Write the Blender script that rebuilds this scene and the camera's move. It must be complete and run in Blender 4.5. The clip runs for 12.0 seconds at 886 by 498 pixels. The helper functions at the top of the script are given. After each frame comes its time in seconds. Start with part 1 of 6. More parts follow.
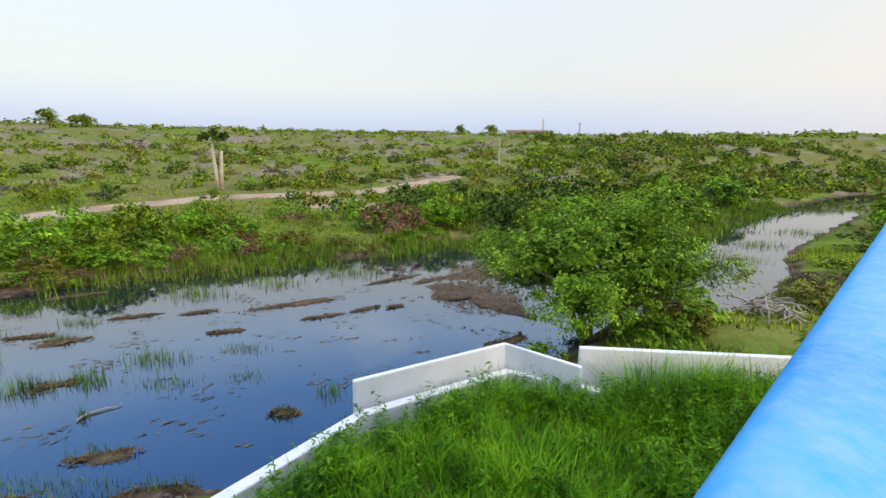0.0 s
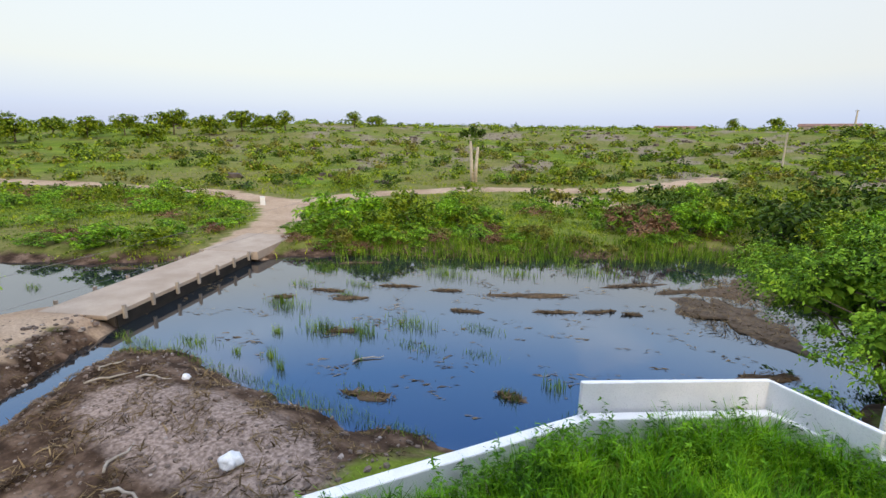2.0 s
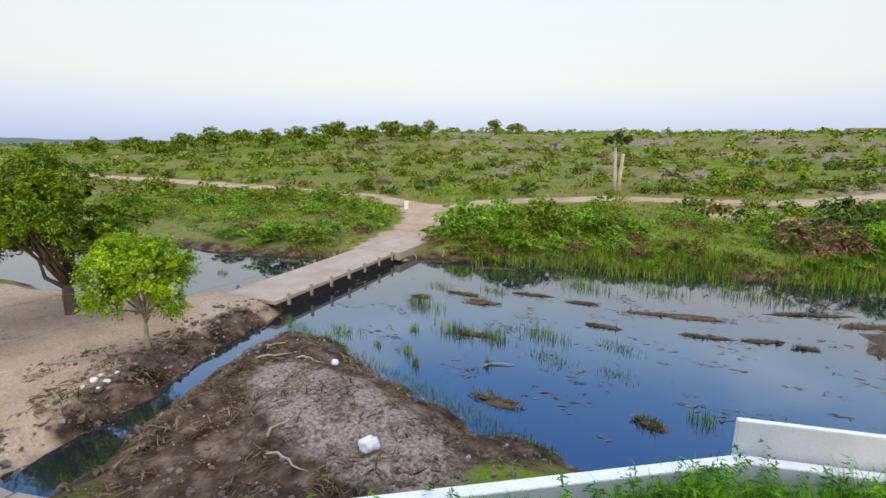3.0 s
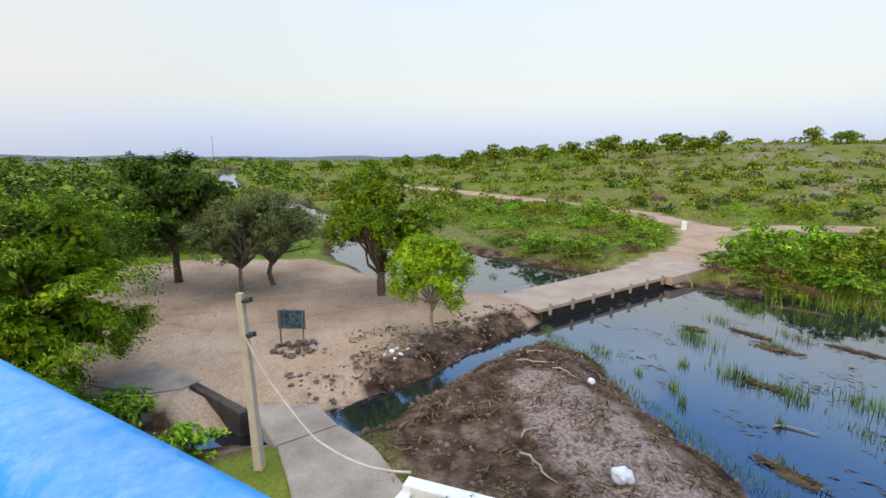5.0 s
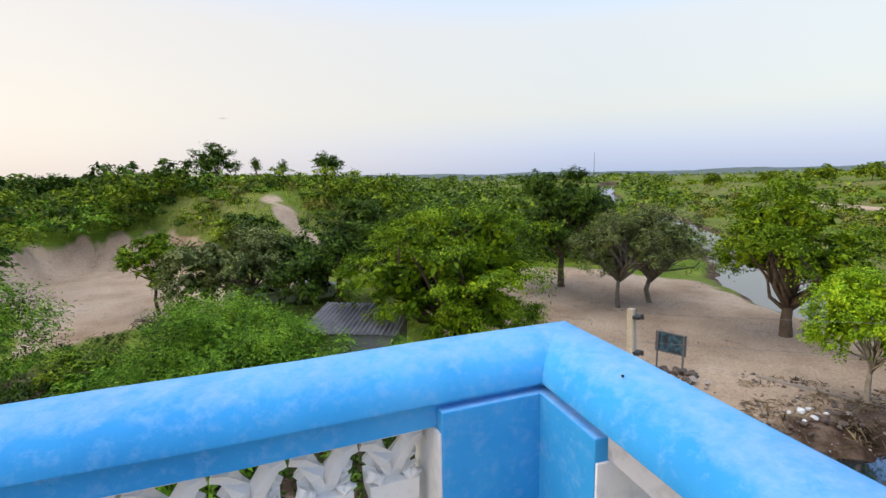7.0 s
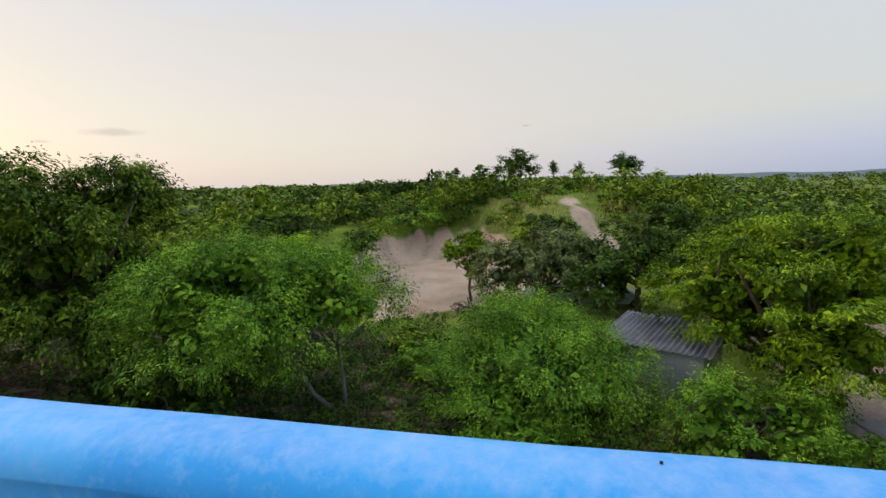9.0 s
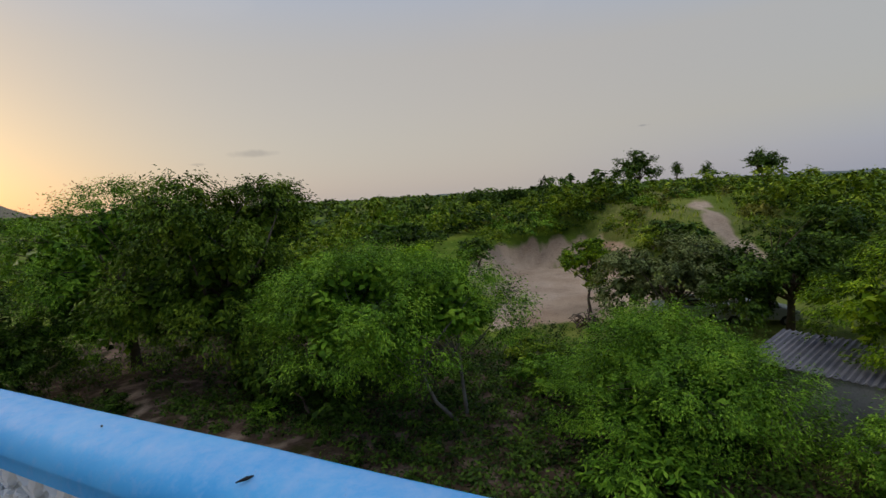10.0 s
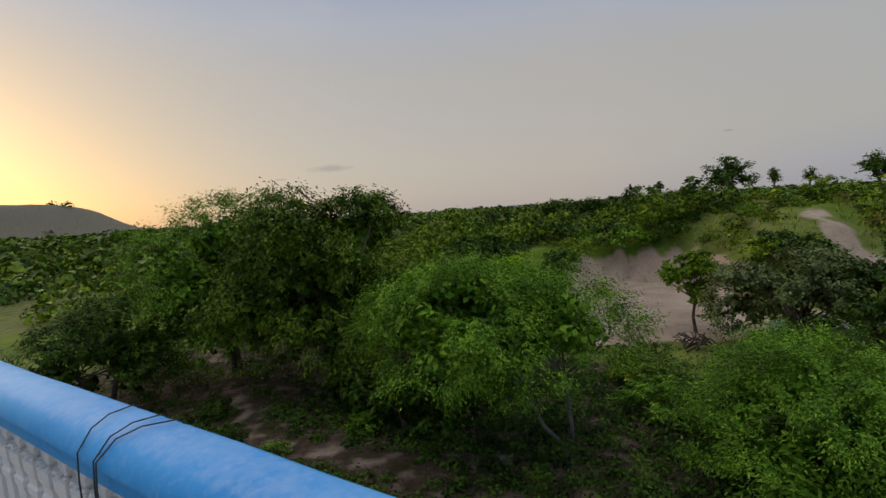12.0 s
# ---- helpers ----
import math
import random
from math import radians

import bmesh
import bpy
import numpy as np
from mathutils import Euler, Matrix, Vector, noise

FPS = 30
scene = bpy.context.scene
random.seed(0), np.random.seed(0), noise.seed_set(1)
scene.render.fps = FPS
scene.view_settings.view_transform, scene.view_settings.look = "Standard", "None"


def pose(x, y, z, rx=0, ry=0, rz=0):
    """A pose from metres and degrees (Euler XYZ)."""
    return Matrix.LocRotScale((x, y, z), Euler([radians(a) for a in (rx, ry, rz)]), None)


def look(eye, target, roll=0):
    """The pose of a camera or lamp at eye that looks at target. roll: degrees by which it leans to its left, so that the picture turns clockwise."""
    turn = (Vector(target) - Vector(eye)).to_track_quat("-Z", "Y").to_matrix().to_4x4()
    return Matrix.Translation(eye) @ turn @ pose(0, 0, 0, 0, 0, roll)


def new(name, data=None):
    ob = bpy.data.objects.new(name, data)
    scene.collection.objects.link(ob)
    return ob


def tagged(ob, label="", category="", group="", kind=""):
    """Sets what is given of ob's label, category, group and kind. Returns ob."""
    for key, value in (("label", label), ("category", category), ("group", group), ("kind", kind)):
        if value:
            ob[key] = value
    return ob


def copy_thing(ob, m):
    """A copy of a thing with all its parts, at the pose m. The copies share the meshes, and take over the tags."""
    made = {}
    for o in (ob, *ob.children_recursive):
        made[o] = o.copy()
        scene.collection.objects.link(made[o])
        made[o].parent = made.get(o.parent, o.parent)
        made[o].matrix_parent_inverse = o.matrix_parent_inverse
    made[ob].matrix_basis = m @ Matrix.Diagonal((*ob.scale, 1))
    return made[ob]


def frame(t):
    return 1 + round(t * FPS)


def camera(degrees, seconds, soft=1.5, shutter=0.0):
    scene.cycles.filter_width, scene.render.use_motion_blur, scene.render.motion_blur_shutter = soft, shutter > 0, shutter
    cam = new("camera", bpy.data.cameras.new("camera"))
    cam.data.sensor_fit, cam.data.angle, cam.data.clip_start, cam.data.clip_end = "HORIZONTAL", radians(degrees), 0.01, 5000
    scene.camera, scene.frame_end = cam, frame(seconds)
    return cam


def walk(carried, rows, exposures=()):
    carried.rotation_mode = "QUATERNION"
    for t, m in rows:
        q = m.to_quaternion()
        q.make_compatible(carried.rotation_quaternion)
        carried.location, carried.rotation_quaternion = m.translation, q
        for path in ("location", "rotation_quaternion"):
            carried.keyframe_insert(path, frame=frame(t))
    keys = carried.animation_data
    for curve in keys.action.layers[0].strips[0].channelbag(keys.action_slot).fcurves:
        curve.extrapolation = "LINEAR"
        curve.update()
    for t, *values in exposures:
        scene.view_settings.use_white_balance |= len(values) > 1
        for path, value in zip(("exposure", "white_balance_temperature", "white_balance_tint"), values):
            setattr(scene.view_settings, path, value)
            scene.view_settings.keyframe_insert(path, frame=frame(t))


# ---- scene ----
cam = camera(85.2, 12.0)
METRES, EYE, TILT, LEAN, TURN = 4.0, 8.0, -11.75, -0.75, 0.0
ROWS = [
    (0.0, 0.0, 0.0, 0.0, 0.0, 0.0, -0.0),
    (0.5, -0.0014, -0.0084, -0.0011, 5.61, -0.37, -1.28),
    (1.0, -0.0051, -0.0159, -0.0024, 12.27, -0.79, -2.81),
    (1.5, -0.0114, -0.026, -0.0038, 19.84, -1.37, -4.43),
    (2.0, -0.0181, -0.0403, -0.0059, 27.66, -1.83, -5.89),
    (2.5, -0.0209, -0.0588, -0.0067, 35.82, -2.4, -7.14),
    (3.0, -0.0252, -0.0741, -0.0078, 43.66, -2.99, -8.26),
    (5.0, -0.0175, -0.154, -0.0175, 74.86, -6.77, -11.42),
    (5.5, -0.0228, -0.1902, -0.0299, 84.28, -8.51, -11.49),
    (6.0, -0.0257, -0.2329, -0.0391, 95.52, -10.59, -11.51),
    (6.5, -0.0387, -0.2744, -0.0481, 107.12, -11.96, -10.33),
    (7.0, -0.059, -0.3226, -0.0522, 117.87, -13.4, -9.78),
    (9.0, -0.0152, -0.4862, -0.0985, 151.29, -17.51, -4.57),
    (9.5, 0.0169, -0.5286, -0.1047, 159.76, -17.28, -1.94),
    (10.0, 0.0553, -0.5837, -0.1156, 163.54, -17.14, -0.57),
    (10.5, 0.1149, -0.6437, -0.1299, 165.63, -16.66, 0.3),
    (11.0, 0.1731, -0.7065, -0.1472, 166.37, -15.99, 0.34),
    (11.5, 0.2313, -0.7727, -0.1631, 168.14, -15.7, 0.59),
    (12.0, 0.2998, -0.8329, -0.1805, 171.49, -15.71, 1.42),
]


def drift(t):
    """The arm is held a little further in over the rail at the start, and drawn back and up at the end."""
    k = 0.145 * max(0.0, 1.0 - t / 6.0)
    j = -0.03 + max(0.0, t - 9.5) * 0.0155 if t > 8.0 else 0.0
    b = min(1.0, max(0.0, (t - 7.2) / 2.3))
    b = b * b * (3 - 2 * b)
    j += 0.25 * b
    return Matrix.Translation((k + 0.66 * j, -k + 0.75 * j, 0.165 * b ** 2.7 + 0.012 * max(0.0, t - 9.5)))


EXPOSURES = [(0.0, 0.6), (7.2, 0.55), (8.8, 0.4), (9.2, 0.0), (9.6, -0.37), (12.0, -0.52)]
walk(cam, [(t, drift(t) @ pose(0, 0, EYE, TILT, LEAN, TURN) @ pose(METRES * x, METRES * y, METRES * z, 90 + pitch, roll, yaw)) for t, x, y, z, yaw, pitch, roll in ROWS], EXPOSURES)

# ---------------------------------------------------------------- sky and sun
SUN_TO = Vector((0.707, -0.707, 0.06)).normalized()
SUN_LAMP = Vector((0.68, -0.68, 0.36)).normalized()


def sky():
    w = bpy.data.worlds.new("sky")
    scene.world = w
    w.use_nodes = True
    nt = w.node_tree
    nt.nodes.clear()
    N, L = nt.nodes.new, nt.links.new
    out = N("ShaderNodeOutputWorld")
    tex = N("ShaderNodeTexSky")
    tex.sky_type, tex.sun_disc = "NISHITA", False
    tex.sun_elevation, tex.sun_rotation = radians(5), radians(135)
    tex.dust_density = 2.0
    bg1 = N("ShaderNodeBackground")
    L(tex.outputs[0], bg1.inputs[0])
    bg1.inputs[1].default_value = 0.05
    co = N("ShaderNodeTexCoord")
    sep = N("ShaderNodeSeparateXYZ")
    L(co.outputs["Generated"], sep.inputs[0])
    ramp = N("ShaderNodeValToRGB")
    L(sep.outputs[2], ramp.inputs[0])
    e = ramp.color_ramp.elements
    e[0].position, e[0].color = 0.0, (0.33, 0.40, 0.56, 1)
    e[1].position, e[1].color = 1.0, (2.0, 2.05, 2.15, 1)
    for p, c in ((0.05, (0.35, 0.42, 0.60, 1)), (0.12, (0.48, 0.49, 0.51, 1)), (0.27, (0.51, 0.53, 0.56, 1)), (0.36, (0.38, 0.54, 0.82, 1)), (0.45, (0.12, 0.31, 0.76, 1)), (0.56, (0.05, 0.19, 0.62, 1)), (0.70, (0.22, 0.40, 0.82, 1)), (0.84, (1.2, 1.28, 1.42, 1))):
        k = e.new(p)
        k.color = c
    # soft high cloud
    no = N("ShaderNodeTexNoise")
    no.inputs["Scale"].default_value, no.inputs["Detail"].default_value = 3.2, 6
    mp = N("ShaderNodeMapping")
    mp.inputs["Scale"].default_value = (1, 1, 2.4)
    L(co.outputs["Generated"], mp.inputs[0])
    L(mp.outputs[0], no.inputs["Vector"])
    cr = N("ShaderNodeMapRange")
    cr.inputs[1].default_value, cr.inputs[2].default_value = 0.54, 0.68
    cr.inputs[3].default_value, cr.inputs[4].default_value = 0.0, 0.45
    L(no.outputs[0], cr.inputs[0])
    hi = N("ShaderNodeMapRange")
    hi.inputs[1].default_value, hi.inputs[2].default_value = 0.28, 0.46
    L(sep.outputs[2], hi.inputs[0])
    cm = N("ShaderNodeMath")
    cm.operation = "MULTIPLY"
    L(cr.outputs[0], cm.inputs[0])
    L(hi.outputs[0], cm.inputs[1])
    mixc = N("ShaderNodeMix")
    mixc.data_type = "RGBA"
    L(cm.outputs[0], mixc.inputs[0])
    L(ramp.outputs[0], mixc.inputs[6])
    mixc.inputs[7].default_value = (0.95, 0.95, 1.0, 1)
    # warm glow round the low sun
    dot = N("ShaderNodeVectorMath")
    dot.operation = "DOT_PRODUCT"
    L(co.outputs["Generated"], dot.inputs[0])
    dot.inputs[1].default_value = SUN_TO
    mr = N("ShaderNodeMapRange")
    mr.inputs[1].default_value, mr.inputs[2].default_value = 0.45, 1.0
    L(dot.outputs["Value"], mr.inputs[0])
    pw = N("ShaderNodeMath")
    pw.operation = "POWER"
    L(mr.outputs[0], pw.inputs[0])
    pw.inputs[1].default_value = 6.0
    low = N("ShaderNodeMapRange")
    low.inputs[1].default_value, low.inputs[2].default_value = 0.0, 0.36
    low.inputs[3].default_value, low.inputs[4].default_value = 1.0, 0.0
    L(sep.outputs[2], low.inputs[0])
    ml = N("ShaderNodeMath")
    ml.operation = "MULTIPLY"
    L(pw.outputs[0], ml.inputs[0])
    L(low.outputs[0], ml.inputs[1])
    glow = N("ShaderNodeMix")
    glow.data_type = "RGBA"
    L(ml.outputs[0], glow.inputs[0])
    L(mixc.outputs[2], glow.inputs[6])
    glow.inputs[7].default_value = (0.78, 0.50, 0.22, 1)
    # the lower sky turns from blue haze to pale warm haze towards the sun
    wide = N("ShaderNodeMapRange")
    wide.inputs[1].default_value, wide.inputs[2].default_value = -0.55, 0.35
    L(dot.outputs["Value"], wide.inputs[0])
    lowh = N("ShaderNodeMapRange")
    lowh.inputs[1].default_value, lowh.inputs[2].default_value = 0.16, 0.85
    lowh.inputs[3].default_value, lowh.inputs[4].default_value = 0.9, 0.0
    L(sep.outputs[2], lowh.inputs[0])
    wm = N("ShaderNodeMath")
    wm.operation = "MULTIPLY"
    L(wide.outputs[0], wm.inputs[0])
    L(lowh.outputs[0], wm.inputs[1])
    warm = N("ShaderNodeMix")
    warm.data_type = "RGBA"
    L(wm.outputs[0], warm.inputs[0])
    L(mixc.outputs[2], warm.inputs[6])
    warm.inputs[7].default_value = (0.62, 0.56, 0.52, 1)
    L(warm.outputs[2], glow.inputs[6])
    # three small dark clouds low over the horizon
    sky_col = glow.outputs[2]
    for az_, el_, wide in ((184.4, 6.0, 0.058), (190.3, 5.0, 0.024), (141.3, 6.4, 0.018)):
        c_ = Vector((-math.sin(radians(az_)), math.cos(radians(az_)), math.tan(radians(el_)))).normalized()
        v1 = N("ShaderNodeVectorMath")
        v1.operation = "SUBTRACT"
        L(co.outputs["Generated"], v1.inputs[0])
        v1.inputs[1].default_value = c_
        v2 = N("ShaderNodeVectorMath")
        v2.operation = "MULTIPLY"
        L(v1.outputs[0], v2.inputs[0])
        v2.inputs[1].default_value = (1, 1, 6)
        v3 = N("ShaderNodeVectorMath")
        v3.operation = "LENGTH"
        L(v2.outputs[0], v3.inputs[0])
        nz = N("ShaderNodeTexNoise")
        nz.inputs["Scale"].default_value, nz.inputs["Detail"].default_value = 1.1 / wide, 4
        L(co.outputs["Generated"], nz.inputs["Vector"])
        ad = N("ShaderNodeMath")
        ad.operation = "MULTIPLY_ADD"
        L(nz.outputs[0], ad.inputs[0])
        ad.inputs[1].default_value = wide * 1.5
        L(v3.outputs["Value"], ad.inputs[2])
        mk = N("ShaderNodeMapRange")
        mk.inputs[1].default_value, mk.inputs[2].default_value = wide * 0.95, wide * 1.5
        mk.inputs[3].default_value, mk.inputs[4].default_value = 0.55, 0.0
        L(ad.outputs[0], mk.inputs[0])
        mc = N("ShaderNodeMix")
        mc.data_type = "RGBA"
        L(mk.outputs[0], mc.inputs[0])
        L(sky_col, mc.inputs[6])
        mc.inputs[7].default_value = (0.30, 0.29, 0.33, 1)
        sky_col = mc.outputs[2]
    bg2 = N("ShaderNodeBackground")
    L(sky_col, bg2.inputs[0])
    bg2.inputs[1].default_value = 0.95
    add = N("ShaderNodeAddShader")
    L(bg1.outputs[0], add.inputs[0])
    L(bg2.outputs[0], add.inputs[1])
    L(add.outputs[0], out.inputs[0])


sky()
sun = new("sun", bpy.data.lights.new("sun", "SUN"))
sun.data.energy, sun.data.angle, sun.data.color = 1.1, radians(26), (1.0, 0.84, 0.62)
sun.matrix_world = look(SUN_LAMP * 100, (0, 0, 0))


# ---------------------------------------------------------------- materials
def mat_base(name, rough=0.8, metal=0.0):
    m = bpy.data.materials.new(name)
    m.use_nodes = True
    nt = m.node_tree
    b = nt.nodes["Principled BSDF"]
    b.inputs["Roughness"].default_value, b.inputs["Metallic"].default_value = rough, metal
    return m, nt, b


def noise_node(nt, scale, detail=5, coord="Object", rough=0.55):
    co = nt.nodes.new("ShaderNodeTexCoord")
    n = nt.nodes.new("ShaderNodeTexNoise")
    n.inputs["Scale"].default_value, n.inputs["Detail"].default_value = scale, detail
    n.inputs["Roughness"].default_value = rough
    nt.links.new(co.outputs[coord], n.inputs["Vector"])
    return n


def ramp_node(nt, src, stops):
    r = nt.nodes.new("ShaderNodeValToRGB")
    e = r.color_ramp.elements
    e[0].position, e[0].color = stops[0][0], (*stops[0][1], 1)
    e[1].position, e[1].color = stops[-1][0], (*stops[-1][1], 1)
    for p, c in stops[1:-1]:
        e.new(p).color = (*c, 1)
    nt.links.new(src, r.inputs[0])
    return r.outputs[0]


def mix_col(nt, fac, a, b):
    m = nt.nodes.new("ShaderNodeMix")
    m.data_type = "RGBA"
    for sock, v in ((0, fac), (6, a), (7, b)):
        if isinstance(v, (int, float)):
            m.inputs[sock].default_value = v
        elif isinstance(v, tuple):
            m.inputs[sock].default_value = (*v, 1)
        else:
            nt.links.new(v, m.inputs[sock])
    return m.outputs[2]


def bump(nt, b, src, strength, dist):
    k = nt.nodes.new("ShaderNodeBump")
    k.inputs["Strength"].default_value, k.inputs["Distance"].default_value = strength, dist
    nt.links.new(src, k.inputs["Height"])
    nt.links.new(k.outputs[0], b.inputs["Normal"])


def rough_mat(name, c1, c2, scale, rough=0.85, rel=0.01, fine=40.0, c3=None, metal=0.0):
    """A matt surface of two colours in patches, with fine grain and relief."""
    m, nt, b = mat_base(name, rough, metal)
    b.inputs["Specular IOR Level"].default_value = 0.25 if rough > 0.7 else 0.5
    big, small = noise_node(nt, scale), noise_node(nt, fine, 3)
    col = ramp_node(nt, big.outputs[0], ((0.32, c1), (0.68, c2)))
    tint = tuple(v * 0.55 for v in c1) if c3 is None else c3
    f = nt.nodes.new("ShaderNodeMapRange")
    f.inputs[1].default_value, f.inputs[2].default_value, f.inputs[4].default_value = 0.5, 0.8, 0.6
    nt.links.new(small.outputs[0], f.inputs[0])
    nt.links.new(mix_col(nt, f.outputs[0], col, tint), b.inputs["Base Color"])
    bump(nt, b, small.outputs[0], 0.5, rel)
    return m


def leaf_mat(name, c1, c2, c3, trans=0.3, rough=0.55):
    """Leaves: each one has its own tone, with patches over the crown; light passes through them."""
    m, nt, b = mat_base(name, rough)
    b.inputs["Specular IOR Level"].default_value = 0.12
    g = nt.nodes.new("ShaderNodeNewGeometry")
    n = noise_node(nt, 0.9, 2)
    a = nt.nodes.new("ShaderNodeMath")
    a.operation = "MULTIPLY_ADD"
    nt.links.new(g.outputs["Random Per Island"], a.inputs[0])
    a.inputs[1].default_value = 0.55
    sh = nt.nodes.new("ShaderNodeMath")
    sh.operation = "MULTIPLY_ADD"
    nt.links.new(n.outputs[0], sh.inputs[0])
    sh.inputs[1].default_value, sh.inputs[2].default_value = 1.3, -0.42
    nt.links.new(sh.outputs[0], a.inputs[2])
    col = ramp_node(nt, a.outputs[0], ((0.1, tuple(v * 0.6 for v in c1)), (0.5, tuple(v * 1.2 for v in c2)), (0.95, tuple(v * 1.4 for v in c3))))
    nt.links.new(col, b.inputs["Base Color"])
    t = nt.nodes.new("ShaderNodeBsdfTranslucent")
    nt.links.new(col, t.inputs[0])
    mx = nt.nodes.new("ShaderNodeMixShader")
    mx.inputs[0].default_value = trans * 0.5
    nt.links.new(b.outputs[0], mx.inputs[1])
    nt.links.new(t.outputs[0], mx.inputs[2])
    nt.links.new(mx.outputs[0], nt.nodes["Material Output"].inputs[0])
    return m


LEAF_NEEM = leaf_mat("neem_leaves", (0.0143, 0.0308, 0.0013), (0.098, 0.184, 0.0048), (0.260, 0.347, 0.0080), 0.2)
LEAF_DARK = leaf_mat("dark_leaves", (0.0072, 0.0171, 0.0018), (0.042, 0.084, 0.0080), (0.098, 0.163, 0.0128), 0.2)
LEAF_ACACIA = leaf_mat("acacia_leaves", (0.0150, 0.040, 0.0026), (0.10, 0.215, 0.0120), (0.26, 0.40, 0.0280), 0.18)
LEAF_WOOD = leaf_mat("thorn_wood_leaves", (0.010, 0.024, 0.0016), (0.066, 0.118, 0.0075), (0.17, 0.23, 0.015), 0.18)
LEAF_GREY = leaf_mat("grey_green_leaves", (0.020, 0.030, 0.0075), (0.10, 0.13, 0.034), (0.21, 0.23, 0.080), 0.2)
LEAF_LIME = leaf_mat("lime_leaves", (0.035, 0.085, 0.003), (0.19, 0.35, 0.008), (0.43, 0.53, 0.02), 0.22)
LEAF_BRIGHT = leaf_mat("bright_thorn_leaves", (0.024, 0.075, 0.003), (0.14, 0.30, 0.012), (0.34, 0.54, 0.03), 0.22)
LEAF_SCRUB = leaf_mat("scrub_leaves", (0.0171, 0.0363, 0.0018), (0.111, 0.184, 0.0080), (0.286, 0.337, 0.0176), 0.2)
LEAF_OLIVE = leaf_mat("olive_scrub_leaves", (0.0286, 0.0336, 0.0044), (0.130, 0.138, 0.0176), (0.260, 0.235, 0.0400), 0.2)
LEAF_DRY = leaf_mat("dry_twigs", (0.08, 0.04, 0.022), (0.17, 0.095, 0.055), (0.27, 0.17, 0.10), 0.1, 0.9)
GRASS = leaf_mat("tall_grass", (0.020, 0.070, 0.002), (0.088, 0.245, 0.004), (0.22, 0.38, 0.011), 0.25, 0.5)
WEED = leaf_mat("garden_weed", (0.013, 0.048, 0.003), (0.056, 0.16, 0.005), (0.16, 0.32, 0.012), 0.22, 0.55)
REED = leaf_mat("reeds", (0.032, 0.068, 0.0045), (0.088, 0.168, 0.010), (0.19, 0.27, 0.024), 0.25, 0.6)
TURF = leaf_mat("field_grass", (0.065, 0.112, 0.0048), (0.156, 0.224, 0.0096), (0.338, 0.367, 0.0280), 0.25, 0.7)
STRAW = leaf_mat("straw_litter", (0.045, 0.028, 0.014), (0.11, 0.075, 0.038), (0.22, 0.16, 0.085), 0.1, 0.9)
BARK = rough_mat("bark", (0.075, 0.055, 0.04), (0.15, 0.115, 0.085), 3.0, 0.95, 0.02, 30)
BARK_GREY = rough_mat("grey_bark", (0.13, 0.115, 0.095), (0.24, 0.215, 0.18), 3.0, 0.95, 0.02, 30)
BARK_PALE = rough_mat("pale_bark", (0.27, 0.235, 0.19), (0.42, 0.38, 0.325), 2.0, 0.95, 0.02, 25)
CONCRETE = rough_mat("concrete", (0.25, 0.21, 0.17), (0.38, 0.33, 0.275), 1.2, 0.9, 0.006, 25)
DARK_CONC = rough_mat("stained_concrete", (0.035, 0.03, 0.027), (0.10, 0.085, 0.075), 1.5, 0.9, 0.008, 20)
DECK = rough_mat("dusty_deck", (0.33, 0.26, 0.20), (0.44, 0.36, 0.285), 0.6, 0.92, 0.006, 18)
STONE = rough_mat("field_stone", (0.10, 0.075, 0.06), (0.20, 0.155, 0.13), 2.0, 0.9, 0.02, 12)
PALE_STONE = rough_mat("pale_stone", (0.26, 0.22, 0.195), (0.42, 0.37, 0.34), 2.0, 0.9, 0.02, 12)
MUD_MAT = rough_mat("wet_debris", (0.07, 0.048, 0.03), (0.15, 0.105, 0.065), 2.5, 0.85, 0.03, 14)
WHITE = rough_mat("whitewash", (0.70, 0.71, 0.72), (0.80, 0.80, 0.80), 1.3, 0.8, 0.003, 30, (0.52, 0.53, 0.55))
CREAM = rough_mat("white_baluster", (0.74, 0.73, 0.70), (0.82, 0.81, 0.78), 4.0, 0.7, 0.002, 60, (0.62, 0.6, 0.56))
CABLE = rough_mat("pale_cable", (0.5, 0.45, 0.38), (0.62, 0.57, 0.5), 3, 0.7, 0.001, 50)
WIRE = rough_mat("dark_wire", (0.02, 0.02, 0.02), (0.04, 0.04, 0.04), 3, 0.6, 0.001, 50)
METAL = rough_mat("grey_metal", (0.12, 0.12, 0.12), (0.2, 0.19, 0.18), 6, 0.6, 0.001, 50, (0.14, 0.08, 0.05))
ROOF_TIN = rough_mat("weathered_sheet", (0.10, 0.10, 0.11), (0.19, 0.18, 0.19), 1.6, 0.65, 0.003, 20, (0.10, 0.06, 0.05))
PLASTER = rough_mat("grey_plaster", (0.26, 0.24, 0.22), (0.40, 0.37, 0.34), 0.9, 0.92, 0.006, 20)
POLE_MAT = rough_mat("weathered_pole", (0.40, 0.35, 0.27), (0.55, 0.49, 0.40), 2.0, 0.9, 0.006, 22)
BAG = rough_mat("white_sack", (0.68, 0.70, 0.72), (0.82, 0.82, 0.82), 5.0, 0.55, 0.006, 15)
CARPAINT = rough_mat("silver_car_paint", (0.5, 0.52, 0.55), (0.56, 0.58, 0.6), 2.0, 0.25, 0.0005, 60, None, 0.3)
